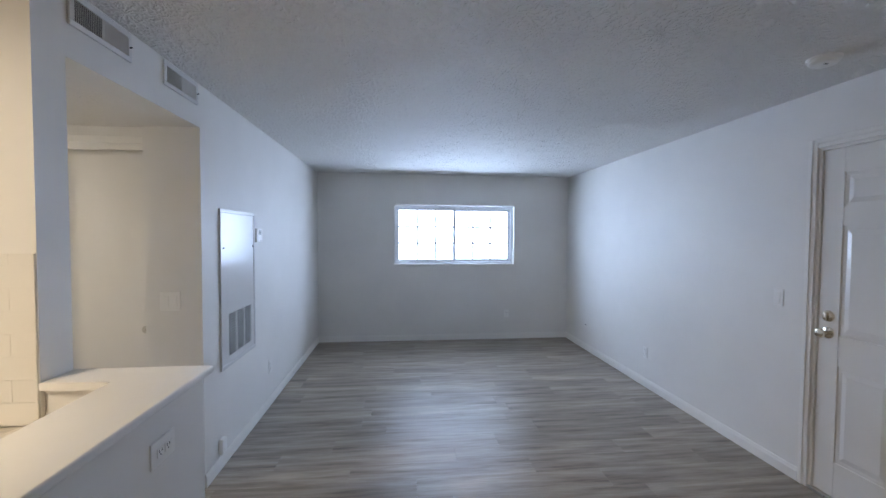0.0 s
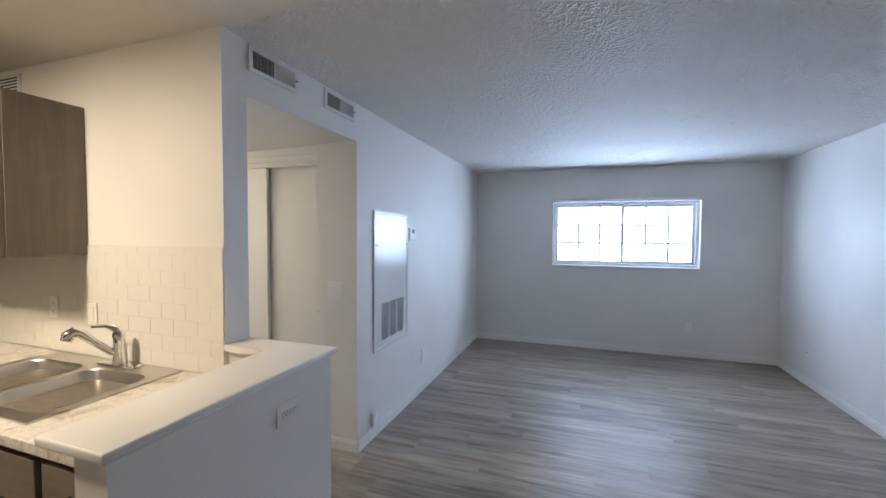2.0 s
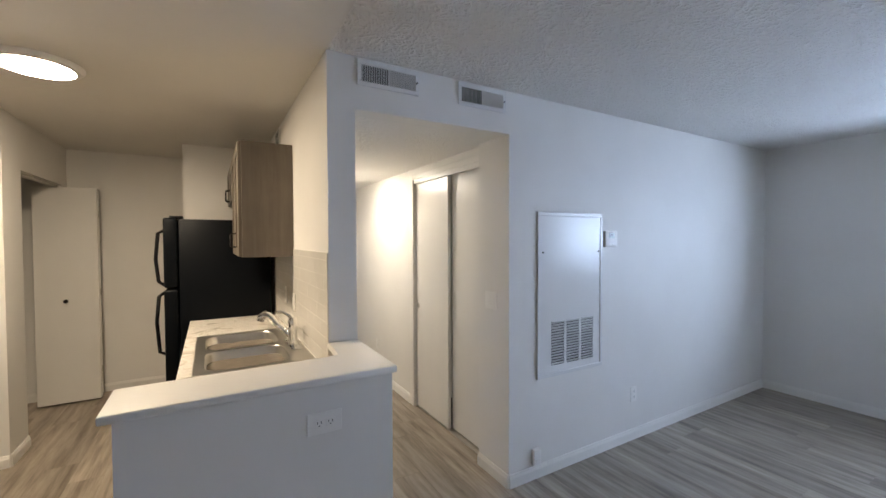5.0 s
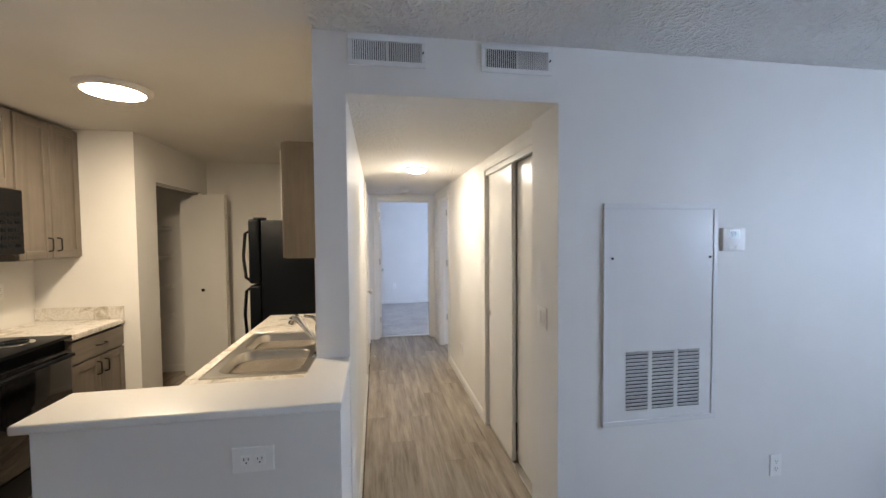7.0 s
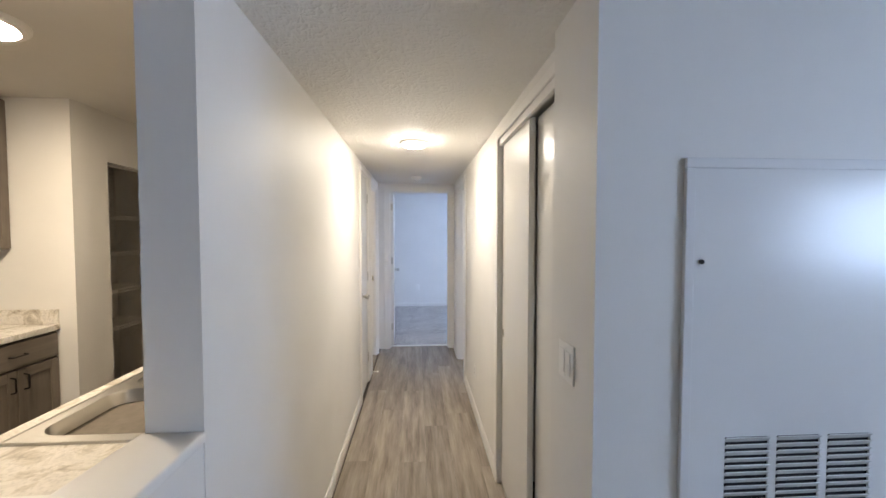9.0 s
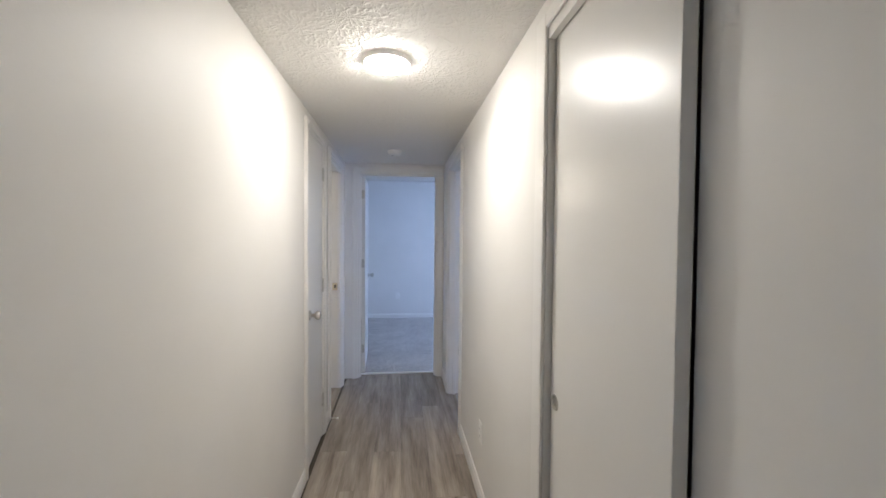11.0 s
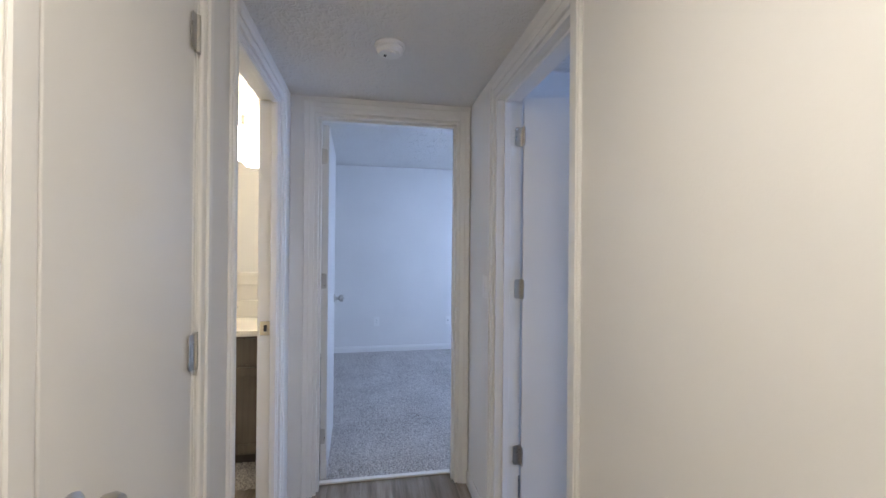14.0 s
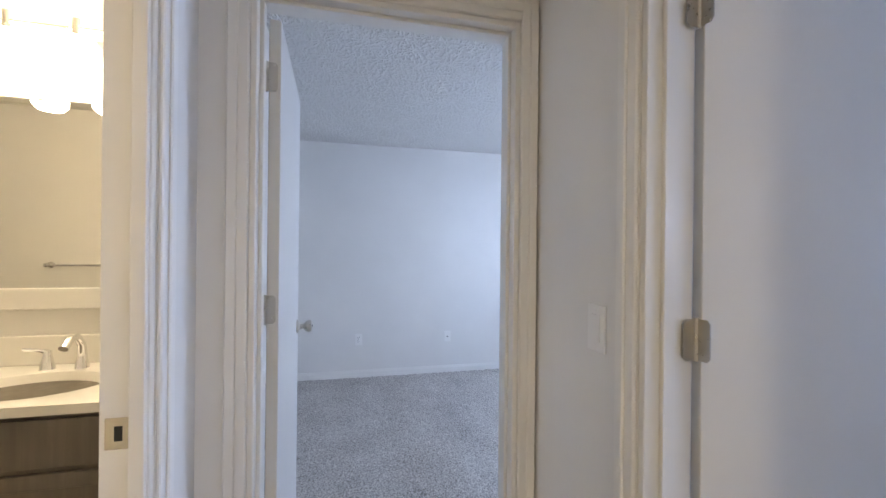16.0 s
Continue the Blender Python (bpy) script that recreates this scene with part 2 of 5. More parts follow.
def tube(bm, pts, r, seg=10):
    """A bent round bar through the points."""
    pts = [Vector(p) for p in pts]
    rings = []
    side = None
    for i, p in enumerate(pts):
        d = (pts[min(i + 1, len(pts) - 1)] - pts[max(i - 1, 0)]).normalized()
        if side is None:
            side = d.orthogonal().normalized()
        side = (side - d * side.dot(d)).normalized()
        up = d.cross(side)
        rr = r[i] if isinstance(r, (list, tuple)) else r
        rings.append([bm.verts.new(p + rr * (side * math.cos(6.28318 * k / seg) + up * math.sin(6.28318 * k / seg))) for k in range(seg)])
    for p, q in zip(rings, rings[1:]):
        for i in range(seg):
            bm.faces.new((p[i], p[(i + 1) % seg], q[(i + 1) % seg], q[i]))
    bm.faces.new(rings[0])
    bm.faces.new(rings[-1])
    return bm


def B(*a, **k):
    return box(bmesh.new(), *a, **k)


def thing(name, at, label, category, group="", kind=""):
    ob = new(name)
    ob.empty_display_size = 0.1
    ob.location = at
    return tagged(ob, label, category, group, kind)


def part(name, bm, mat, parent, label="", smooth=False):
    """One mesh in world metres, hung under a thing or under one of its parts."""
    top = parent
    while top.parent:
        top = top.parent
    bm.transform(Matrix.Translation(-top.location))
    ob = new(name, mesh(name, bm, mat, smooth))
    ob.parent = parent
    return tagged(ob, label)


def single(name, bm, mat, label, category, group="", kind="", smooth=False):
    return tagged(new(name, mesh(name, bm, mat, smooth)), label, category, group, kind)


def structure(name, bm, mat, label, category):
    return single(name, bm, mat, label, category, kind="structure")


# ---- the shell ----
XL, XR, YN, YS, H = -1.02, 2.69, 6.30, -1.8, 2.44      # living room
KN0, KN1 = 1.845, 1.98                                # wall between kitchen and hall
HR, HH, XB = 2.98, 2.185, -5.345                      # hall's other wall, its height, its end
KS, KW = -0.59, -4.36                                  # kitchen's south and west walls
T = 0.12


def wall_x(bm, x0, x1, y0, y1, holes, z1):
    """A wall block whose length runs along y; holes are (y0, y1, z0, z1)."""
    cuts = sorted(holes)
    at = y0
    for a, b, c, d in cuts:
        box(bm, x0, x1, at, a, 0, z1)
        if c > 0:
            box(bm, x0, x1, a, b, 0, c)
        if d < z1:
            box(bm, x0, x1, a, b, d, z1)
        at = b
    box(bm, x0, x1, at, y1, 0, z1)
    return bm


def wall_y(bm, x0, x1, y0, y1, holes, z1):
    at = x0
    for a, b, c, d in sorted(holes):
        box(bm, at, a, y0, y1, 0, z1)
        if c > 0:
            box(bm, a, b, y0, y1, 0, c)
        if d < z1:
            box(bm, a, b, y0, y1, d, z1)
        at = b
    box(bm, at, x1, y0, y1, 0, z1)
    return bm


WX0, WX1, WZ0, WZ1 = 0.072, 1.856, 1.128, 1.987
FD0, FD1, DZ = 1.68, 2.60, 2.09                        # entrance door
structure("wall_north", wall_y(bmesh.new(), XL - T, XR + T, YN, YN + 0.18, [(WX0, WX1, WZ0, WZ1)], H), WALL, "off-white painted wall with the window opening", "wall")
structure("wall_east", wall_x(bmesh.new(), XR, XR + T, YS, YN, [(FD0, FD1, 0, DZ)], H), WALL, "off-white painted wall with the entrance door", "wall")
structure("wall_south", B(KW, XR + T, YS - T, YS, 0, H), WALL, "off-white painted wall closing the room", "wall")
structure("wall_west_living", box(wall_x(bmesh.new(), XL - T, XL, 2.94, YN, [], H), XL - T, XL, KN1, 2.94, HH, H), WALL, "off-white living room wall with the hallway opening", "wall")
structure("wall_kitchen_north", box(B(KW, XL, KN0, KN0 + 0.05, 0, H), XL - 0.2, XL, KN0 + 0.05, KN1, 0, H), WALL, "off-white wall between kitchen and hallway", "wall")
structure("wall_kitchen_south", B(-2.93, -0.6, KS - T, KS, 0, H), WALL, "off-white painted kitchen wall behind the stove", "wall")
structure("wall_kitchen_side", B(-0.6, -0.48, YS, KS, 0, H), WALL, "off-white wall stub beside the kitchen", "wall")
PX0, PX1, PZ, PY = -4.20, -3.25, 2.07, 0.155            # pantry opening
structure("wall_pantry", wall_y(bmesh.new(), KW, -2.93, PY - 0.1, PY, [(PX0, PX1, 0, PZ)], H), WALL, "off-white wall with the pantry opening", "wall")
structure("wall_pantry_east", B(-3.03, -2.93, KS - T, PY - 0.1, 0, H), WALL, "off-white wall beside the base cabinet", "wall")
structure("wall_pantry_back", B(KW, -3.03, KS - T, KS, 0, H), WALL, "off-white pantry back wall", "wall")
structure("wall_kitchen_west", B(KW - 0.038, KW, KS - T, KN0, 0, H), WALL, "off-white painted kitchen end wall", "wall")
structure("wall_fridge_stub", B(KW, -3.55, 1.15, KN0, 0, H), WALL, "off-white wall block behind the refrigerator", "wall")
LD0, LD1 = -4.17, -3.665                                # hall linen closet door
BD0, BD1 = -5.115, -4.45                                # bathroom door
RD0, RD1 = -4.87, -4.135                                # second bedroom door
CD0, CD1 = -2.42, -1.34                                # sliding closet
ED0, ED1, EZ = 2.108, 2.918, 2.096                     # end bedroom door
HL = KN1
BF = 1.885                                              # bathroom face of the hall wall
structure("wall_hall_south", wall_y(bmesh.new(), XB - T, KW, BF, HL, [(BD0, BD1, 0, 2.075)], H), WALL, "off-white hallway wall with the bathroom doorway", "wall")
structure("wall_hall_linen", wall_y(bmesh.new(), KW, XL - 0.2, KN0 + 0.05, HL, [(LD0, LD1, 0, 2.078)], H), WALL, "off-white hallway wall with a narrow closet door", "wall")
structure("wall_hall_north", wall_y(bmesh.new(), XB, XL - T, HR, HR + T, [(RD0, RD1, 0, 2.066), (CD0, CD1, 0, 2.09)], H), WALL, "off-white hallway wall with closet and bedroom openings", "wall")
structure("wall_hall_return", B(-1.34, XL - T, 2.94, HR, 0, H), WALL, "short off-white return wall carrying a switch", "wall")
structure("wall_hall_end", wall_x(bmesh.new(), XB - T, XB, HL, HR + T, [(ED0, ED1, 0, EZ)], H), WALL, "off-white hallway end wall with bedroom doorway", "wall")
structure("wall_closet_back", B(CD0 - 0.1, XL - T, 3.6, 3.7, 0, H), WALL, "plain closet back wall", "wall")
structure("wall_closet_side", B(CD0 - 0.1, CD0, HR + T, 3.6, 0, H), WALL, "plain closet side wall", "wall")
# end bedroom
BW, BN = -8.42, 5.2
structure("wall_bedroom_west", B(BW - T, BW, -0.6, BN + T, 0, H), WALL, "off-white bedroom far wall with two outlets", "wall")
structure("wall_bedroom_north", wall_y(bmesh.new(), BW, XB, BN, BN + T, [(-7.75, -6.25, 0.95, 2.05)], H), WALL, "off-white bedroom wall with a window", "wall")
structure("wall_bedroom_east", B(XB - T, XB, HR + T, BN, 0, H), WALL, "off-white bedroom wall", "wall")
structure("wall_bedroom_south", B(BW, -6.31, 1.2, 1.3, 0, H), WALL, "off-white bedroom side wall", "wall")
structure("wall_bath_bedroom", B(-6.31, XB - T, HL - 0.135, HL, 0, H), WALL, "off-white wall between bathroom and bedroom", "wall")
# bathroom
BX, BE, BS = -6.19, -4.43, -0.7
structure("wall_bath_west", B(BX - T, BX, BS, HL - 0.135, 0, H), WALL, "warm-lit bathroom wall behind the vanity", "wall")
structure("wall_bath_east", B(BE, BE + 0.03, BS, KN0, 0, H), WALL, "warm-lit bathroom wall with a towel bar", "wall")
structure("wall_bath_south", B(BX - T, BE, BS - T, BS, 0, H), WALL, "plain bathroom end wall", "wall")
# second bedroom
structure("wall_second_bedroom_north", wall_y(bmesh.new(), XB, XL - T, 6.2, 6.3, [(-3.75, -2.25, 0.95, 2.05)], H), WALL, "off-white second bedroom wall with a window", "wall")

structure("ceiling_living", B(-0.48, XR + T, YS - T, YN + T, H, H + 0.1), CEIL, "white stomp-textured living room ceiling", "ceiling")
structure("ceiling_living_inner", B(XL - T, -0.48, KN0, YN + T, H, H + 0.1), CEIL, "white stomp-textured ceiling along the wall", "ceiling")
structure("ceiling_kitchen", B(KW - T, -0.48, YS - T, KN0, H, H + 0.1), CEIL_KITCHEN, "smooth off-white kitchen ceiling", "ceiling")
structure("ceiling_hall", B(XB - T, XL - T, HL - 0.004, HR + 0.004, HH, HH + 0.1), CEIL_SOFT, "lowered lightly textured hallway ceiling", "ceiling")
structure("ceiling_bedroom", B(BW - T, XB, HL - 0.7, BN + T, H + 0.002, H + 0.1), CEIL, "textured bedroom ceiling", "ceiling")
structure("ceiling_bath", B(BX - T, BE + 0.03, BS - T, HL, H + 0.003, H + 0.1), CEIL_KITCHEN, "smooth bathroom ceiling", "ceiling")
structure("ceiling_second_bedroom", B(XB, XL - T, HR, 6.3, H + 0.004, H + 0.1), CEIL, "textured ceiling of the second bedroom", "ceiling")
structure("floor", B(-5.4, XR + T, YS - T, YN + T, -0.12, -0.005), SUBFLOOR, "subfloor under the planks", "floor")
structure("floor_bath", B(BX - T, KW, BS - T, HL, -0.11, -0.001), PLANK, "grey-brown vinyl bathroom floor", "floor")


def carpet(name, x0, x1, y0, y1, label):
    nx, ny = int((x1 - x0) / 0.018), int((y1 - y0) / 0.018)
    xs, ys = np.meshgrid(np.linspace(x0, x1, nx), np.linspace(y0, y1, ny))
    z = 0.004 + np.random.rand(ny, nx) * 0.009
    verts = np.stack([xs, ys, z], -1).reshape(-1, 3)
    i = np.arange(nx * ny).reshape(ny, nx)
    faces = np.stack([i[:-1, :-1], i[:-1, 1:], i[1:, 1:], i[1:, :-1]], -1).reshape(-1, 4)
    me = bpy.data.meshes.new(name)
    me.from_pydata(verts.tolist(), [], faces.tolist())
    me.materials.append(CARPET)
    me.polygons.foreach_set("use_smooth", [True] * len(me.polygons))
    return tagged(new(name, me), label, "carpet", kind="structure")


carpet("carpet_bedroom", BW, XB - 0.11, 1.3, BN, "speckled grey-beige bedroom carpet")
carpet("carpet_second_bedroom", XB, -3.2, HR + 0.06, 6.2, "speckled grey-beige carpet in second bedroom")
structure("floor_bedroom", B(BW, XB - 0.13, 1.2, BN, -0.12, 0.0), SUBFLOOR, "subfloor under the carpet", "floor")


# ---- trim ----
def base_run(name, a, b, out, h=0.082):
    """A baseboard from a to b on a wall that faces out, with a stepped top."""
    a, b, o = Vector((*a, 0)), Vector((*b, 0)), Vector((*out, 0))
    bm = bmesh.new()
    prof = [(0, 0), (0.013, 0), (0.013, h * 0.72), (0.009, h * 0.84), (0.006, h), (0, h)]
    ends = [[bm.verts.new(p + o * d + Vector((0, 0, z))) for d, z in prof] for p in (a, b)]
    for i in range(len(prof)):
        j = (i + 1) % len(prof)
        bm.faces.new((ends[0][i], ends[0][j], ends[1][j], ends[1][i]))
    bm.faces.new(ends[0])
    bm.faces.new(ends[1])
    return structure(name, bm, TRIM, "white painted baseboard along the wall", "baseboard")


for a, b, o in [((XL, 2.94), (XL, YN), (1, 0)), ((XL, YN), (XR, YN), (0, -1)), ((XR, YN), (XR, FD1 + 0.06), (-1, 0)), ((XR, FD0 - 0.06), (XR, YS), (-1, 0)),
                ((-1.34, 2.94), (XL, 2.94), (0, -1)), ((CD0 - 0.08, HR), (RD1 + 0.06, HR), (0, -1)), ((RD0 - 0.06, HR), (XB, HR), (0, -1)),
                ((XL, HL), (LD1 + 0.06, HL), (0, 1)), ((LD0 - 0.06, HL), (BD1 + 0.06, HL), (0, 1)), ((KW, PY), (KW, 1.15), (1, 0)),
                ((-2.93, PY), (PX1, PY), (0, 1)), ((-2.93, 0.02), (-2.93, PY), (1, 0)), ((BW, 1.3), (BW, BN), (1, 0)), ((KW, KS), (KW, PY - 0.1), (1, 0)),
                ((KW, 1.15), (-3.55, 1.15), (0, -1)), ((-3.03, KS), (KW, KS), (0, 1))]:
    base_run("baseboard", a, b, o)


def casing(name, axis, at, out, a, b, top, w=0.057, sides=(1, 1)):
    """A moulded door casing on a wall plane: axis 'x' or 'y' is the run of the wall."""
    bm = bmesh.new()

    def bar(u0, u1, z0, z1, d0, d1):
        lo, hi = sorted((at + out * d0, at + out * d1))
        box(bm, *((u0, u1, lo, hi) if axis == "x" else (lo, hi, u0, u1)), z0, z1, 0.003, 1)
    for k, (u, s) in enumerate(((a, -1), (b, 1))):
        if sides[k]:
            bar(*sorted((u, u + s * w)), 0, top + w, 0, 0.011)
            bar(*sorted((u + s * w * 0.45, u + s * (w - 0.004))), 0, top + w - 0.004, 0.010, 0.018)
    bar(a, b, top, top + w, 0, 0.0105)
    bar(a, b, top + w * 0.45, top + w - 0.005, 0.010, 0.0175)
    return structure(name, bm, TRIM, "white moulded casing round the doorway", "trim")


def jamb(name, axis, c0, c1, a, b, top, stop=0.5):
    """The lining of a doorway through a wall between planes c0 and c1, with its stop."""
    bm = bmesh.new()
    e, s0 = 0.018, c0 + (c1 - c0) * stop

    def bar(u0, u1, v0, v1, z0, z1):
        box(bm, *((u0, u1, v0, v1) if axis == "x" else (v0, v1, u0, u1)), z0, z1, 0.002, 1)
    bar(a, a + e, c0, c1, 0, top)
    bar(b - e, b, c0, c1, 0, top)
    bar(a + e, b - e, c0, c1, top - e, top)
    bar(a + e, a + e + 0.012, s0, s0 + 0.03, 0, top - e)
    bar(b - e - 0.012, b - e, s0, s0 + 0.03, 0, top - e)
    bar(a + e + 0.012, b - e - 0.012, s0, s0 + 0.03, top - e - 0.012, top - e)
    return structure(name, bm, TRIM, "white painted door jamb with stop", "trim")


casing("trim_entrance", "y", XR, -1, FD0, FD1, DZ)
jamb("trim_entrance_jamb", "y", XR + 0.002, XR + T, FD0, FD1, DZ, 0.55)
casing("trim_linen", "x", HL, 1, LD0, LD1, 2.078)
jamb("trim_linen_jamb", "x", KN0 + 0.051, HL - 0.002, LD0, LD1, 2.078, 0.1)
casing("trim_bath", "x", HL, 1, BD0, BD1, 2.075)
jamb("trim_bath_jamb", "x", BF, HL - 0.002, BD0, BD1, 2.075, 0.62)
casing("trim_second_bedroom", "x", HR, -1, RD0, RD1, 2.066)
jamb("trim_second_bedroom_jamb", "x", HR + 0.002, HR + T, RD0, RD1, 2.066, 0.3)
casing("trim_bedroom", "y", XB, 1, ED0, ED1, EZ, 0.058)
jamb("trim_bedroom_jamb", "y", XB - T, XB - 0.002, ED0, ED1, EZ, 0.45)
bm = bmesh.new()
box(bm, CD0 - 0.08, CD0, HR - 0.012, HR - 0.001, 0, 2.13, 0.003, 1)
box(bm, CD0, CD1, HR - 0.012, HR - 0.001, 2.085, 2.13, 0.003, 1)
box(bm, CD0, CD1, HR + 0.0, HR + 0.02, 2.05, 2.089)
structure("trim_closet", bm, TRIM, "white painted header and side trim of sliding closet", "trim")
structure("trim_threshold", B(XB - 0.13, XB - 0.1, ED0 + 0.02, ED1 - 0.02, 0.0, 0.014, bevel=0.004), PLASTIC, "pale metal strip between planks and carpet", "trim")
structure("trim_entrance_sill", B(XR - 0.01, XR + T, FD0, FD1, 0.0, 0.018, bevel=0.004), NICKEL, "aluminium sill under the entrance door", "trim")


# ---- doors ----
def frame_of(origin, angle):
    """Local x along the leaf from its hinge, y through it, z up."""
    return Matrix.Translation(origin) @ pose(0, 0, 0, 0, 0, angle)


def knob_parts(door, m, x, z, faces, mat):
    """A round rose, neck and knob on each face given as (y, sign)."""
    for y, s in faces:
        r = m @ Matrix.Translation((x, y, z)) @ pose(0, 0, 0, -90 * s, 0, 0)
        k = part("knob", lathe(bmesh.new(), [(0.032, 0), (0.032, 0.004), (0.026, 0.009), (0.012, 0.014), (0.011, 0.03), (0.018, 0.036), (0.026, 0.044), (0.028, 0.056), (0.024, 0.066), (0.008, 0.069)], r), mat, door, "round metal door knob", True)
        part("keyhole", lathe(bmesh.new(), [(0.006, 0.0685), (0.006, 0.071), (0.004, 0.071)], r, 10), SLOT, k)


def hinge(parent, at, u, v):
    """A butt hinge: knuckle at a point, leaves of 3.2 cm along the directions u and v."""
    at, u, v = Vector(at), Vector(u).normalized(), Vector(v).normalized()
    bm = bmesh.new()
    rod(bm, at - Vector((0, 0, 0.046)), at + Vector((0, 0, 0.046)), 0.0062, 10)
    for z in (-0.015, 0.015):
        rod(bm, at + Vector((0, 0, z - 0.001)), at + Vector((0, 0, z + 0.001)), 0.0068, 10)
    h = part("hinge", bm, NICKEL, parent, "satin nickel butt hinge", True)
    for d, w in ((u, v), (v, u)):
        bm = bmesh.new()
        n = d.cross(Vector((0, 0, 1)))
        prof = [(0.0, -0.044), (0.026, -0.044), (0.033, -0.036), (0.033, 0.036), (0.026, 0.044), (0.0, 0.044)]
        f = [bm.verts.new(at + d * a + Vector((0, 0, z)) + n * 0.0013) for a, z in prof]
        g = [bm.verts.new(at + d * a + Vector((0, 0, z)) - n * 0.0013) for a, z in prof]
        bm.faces.new(f)
        bm.faces.new(g)
        for i in range(6):
            j = (i + 1) % 6
            bm.faces.new((f[i], f[j], g[j], g[i]))
        lf = part("leaf", bm, NICKEL, h)
    return h


def slab_door(name, origin, angle, w, h, label, t=0.035, z0=0.012):
    m = frame_of(origin, angle)
    d = thing(name, origin, label, "door")
    bm = B(0.0, w, 0, t, z0, h, bevel=0.0025)
    bm.transform(m)
    part("slab", bm, DOOR, d)
    return d, m


d, m = slab_door("door_linen", (LD0 + 0.02, HL - 0.036, 0), 0, LD1 - LD0 - 0.04, 2.055, "closed narrow white flush closet door in hallway")
knob_parts(d, m, LD1 - LD0 - 0.04 - 0.055, 0.955, [(0.035, 1)], NICKEL)
for z in (0.27, 1.095, 1.88):
    hinge(d, (LD0 + 0.018, HL + 0.006, z), (1, -0.05, 0), (-1, -0.05, 0))
d, m = slab_door("door_bath", (BD1 - 0.066, BF - 0.004, 0), -91, 0.58, 2.05, "open white flush bathroom door")
knob_parts(d, m, 0.52, 0.985, [(0.0, -1)], NICKEL)
d, m = slab_door("door_bedroom", (XB - T - 0.008, ED0 + 0.062, 0), 182, 0.73, 2.066, "open white flush door into carpeted bedroom", z0=0.02)
knob_parts(d, m, 0.67, 0.985, [(0.0, -1)], NICKEL)
for z in (0.27, 1.165, 1.885):
    hinge(d, (XB - T - 0.002, ED0 + 0.021, z), (1, 0.02, 0), (0.02, 1, 0))
d, m = slab_door("door_second_bedroom", (RD0 + 0.037, HR + T + 0.006, 0), 76, 0.69, 2.06, "open white flush door lit blue by daylight", z0=0.02)
knob_parts(d, m, 0.63, 0.985, [(0.0, -1)], NICKEL)
for z in (0.4, 1.172, 1.88):
    hinge(d, (RD0 + 0.026, HR + T + 0.002, z), (0.05, -1, 0), (1, 0.12, 0))

# strike plate on the bathroom jamb
d = thing("strike_plate", (BD0 + 0.02, HL - 0.056, 0.97), "small pale metal strike plate on bathroom jamb", "strike plate")
part("plate", B(BD0 + 0.0175, BD0 + 0.021, HL - 0.083, HL - 0.03, 0.938, 1.003, bevel=0.001), BRASS, d)
part("hole", B(BD0 + 0.0195, BD0 + 0.0214, HL - 0.066, HL - 0.051, 0.955, 0.986), SLOT, d)

# entrance door with six raised panels
ex = XR + 0.012
d = thing("entrance_door", (ex, (FD0 + FD1) / 2, 0), "closed white six-panel entrance door with nickel locks", "door")
lo, hi = FD0 + 0.02, FD1 - 0.02
cols = [(lo + 0.115, (lo + hi) / 2 - 0.05), ((lo + hi) / 2 + 0.05, hi - 0.115)]
rows = [(0.23, 0.8), (0.98, 1.62), (1.73, 1.93)]
bm = bmesh.new()
box(bm, ex + 0.008, ex + 0.042, lo, hi, 0.02, DZ - 0.02)
us = sorted({lo, hi, *[v for c in cols for v in c]})
for a, b in ((lo, cols[0][0]), (cols[0][1], cols[1][0]), (cols[1][1], hi)):
    box(bm, ex, ex + 0.009, a, b, 0.02, DZ - 0.02, 0.002, 1)
for a, b in ((0.02, rows[0][0]), (rows[0][1], rows[1][0]), (rows[1][1], rows[2][0]), (rows[2][1], DZ - 0.02)):
    for c in cols:
        box(bm, ex, ex + 0.009, c[0], c[1], a, b, 0.0, 1)
leaf = part("slab", bm, DOOR, d)
for c in cols:
    for r in rows:
        bm = bmesh.new()
        q = [(ex + 0.0078, 0.022), (ex + 0.001, 0.05)]
        loops = []
        for xx, ins in q:
            loops.append([bm.verts.new((xx, y, z)) for y, z in ((c[0] + ins, r[0] + ins), (c[1] - ins, r[0] + ins), (c[1] - ins, r[1] - ins), (c[0] + ins, r[1] - ins))])
        bm.faces.new(loops[1])
        for i in range(4):
            bm.faces.new((loops[0][i], loops[0][(i + 1) % 4], loops[1][(i + 1) % 4], loops[1][i]))
        part("panel", bm, DOOR, leaf)
r = Matrix.Translation((ex, 2.522, 0.985)) @ pose(0, 0, 0, 0, -90, 0)
part("knob", lathe(bmesh.new(), [(0.034, 0), (0.034, 0.005), (0.013, 0.012), (0.012, 0.032), (0.022, 0.04), (0.028, 0.052), (0.026, 0.064), (0.01, 0.07)], r), BRASS, d, "polished nickel knob", True)
r = Matrix.Translation((ex, 2.522, 1.085)) @ pose(0, 0, 0, 0, -90, 0)
k = part("deadbolt", lathe(bmesh.new(), [(0.034, 0), (0.033, 0.008), (0.024, 0.014), (0.01, 0.016)], r), BRASS, d, "polished nickel deadbolt", True)
part("thumb_turn", B(ex - 0.032, ex - 0.014, 2.514, 2.53, 1.062, 1.108, bevel=0.004), BRASS, k, "", True)


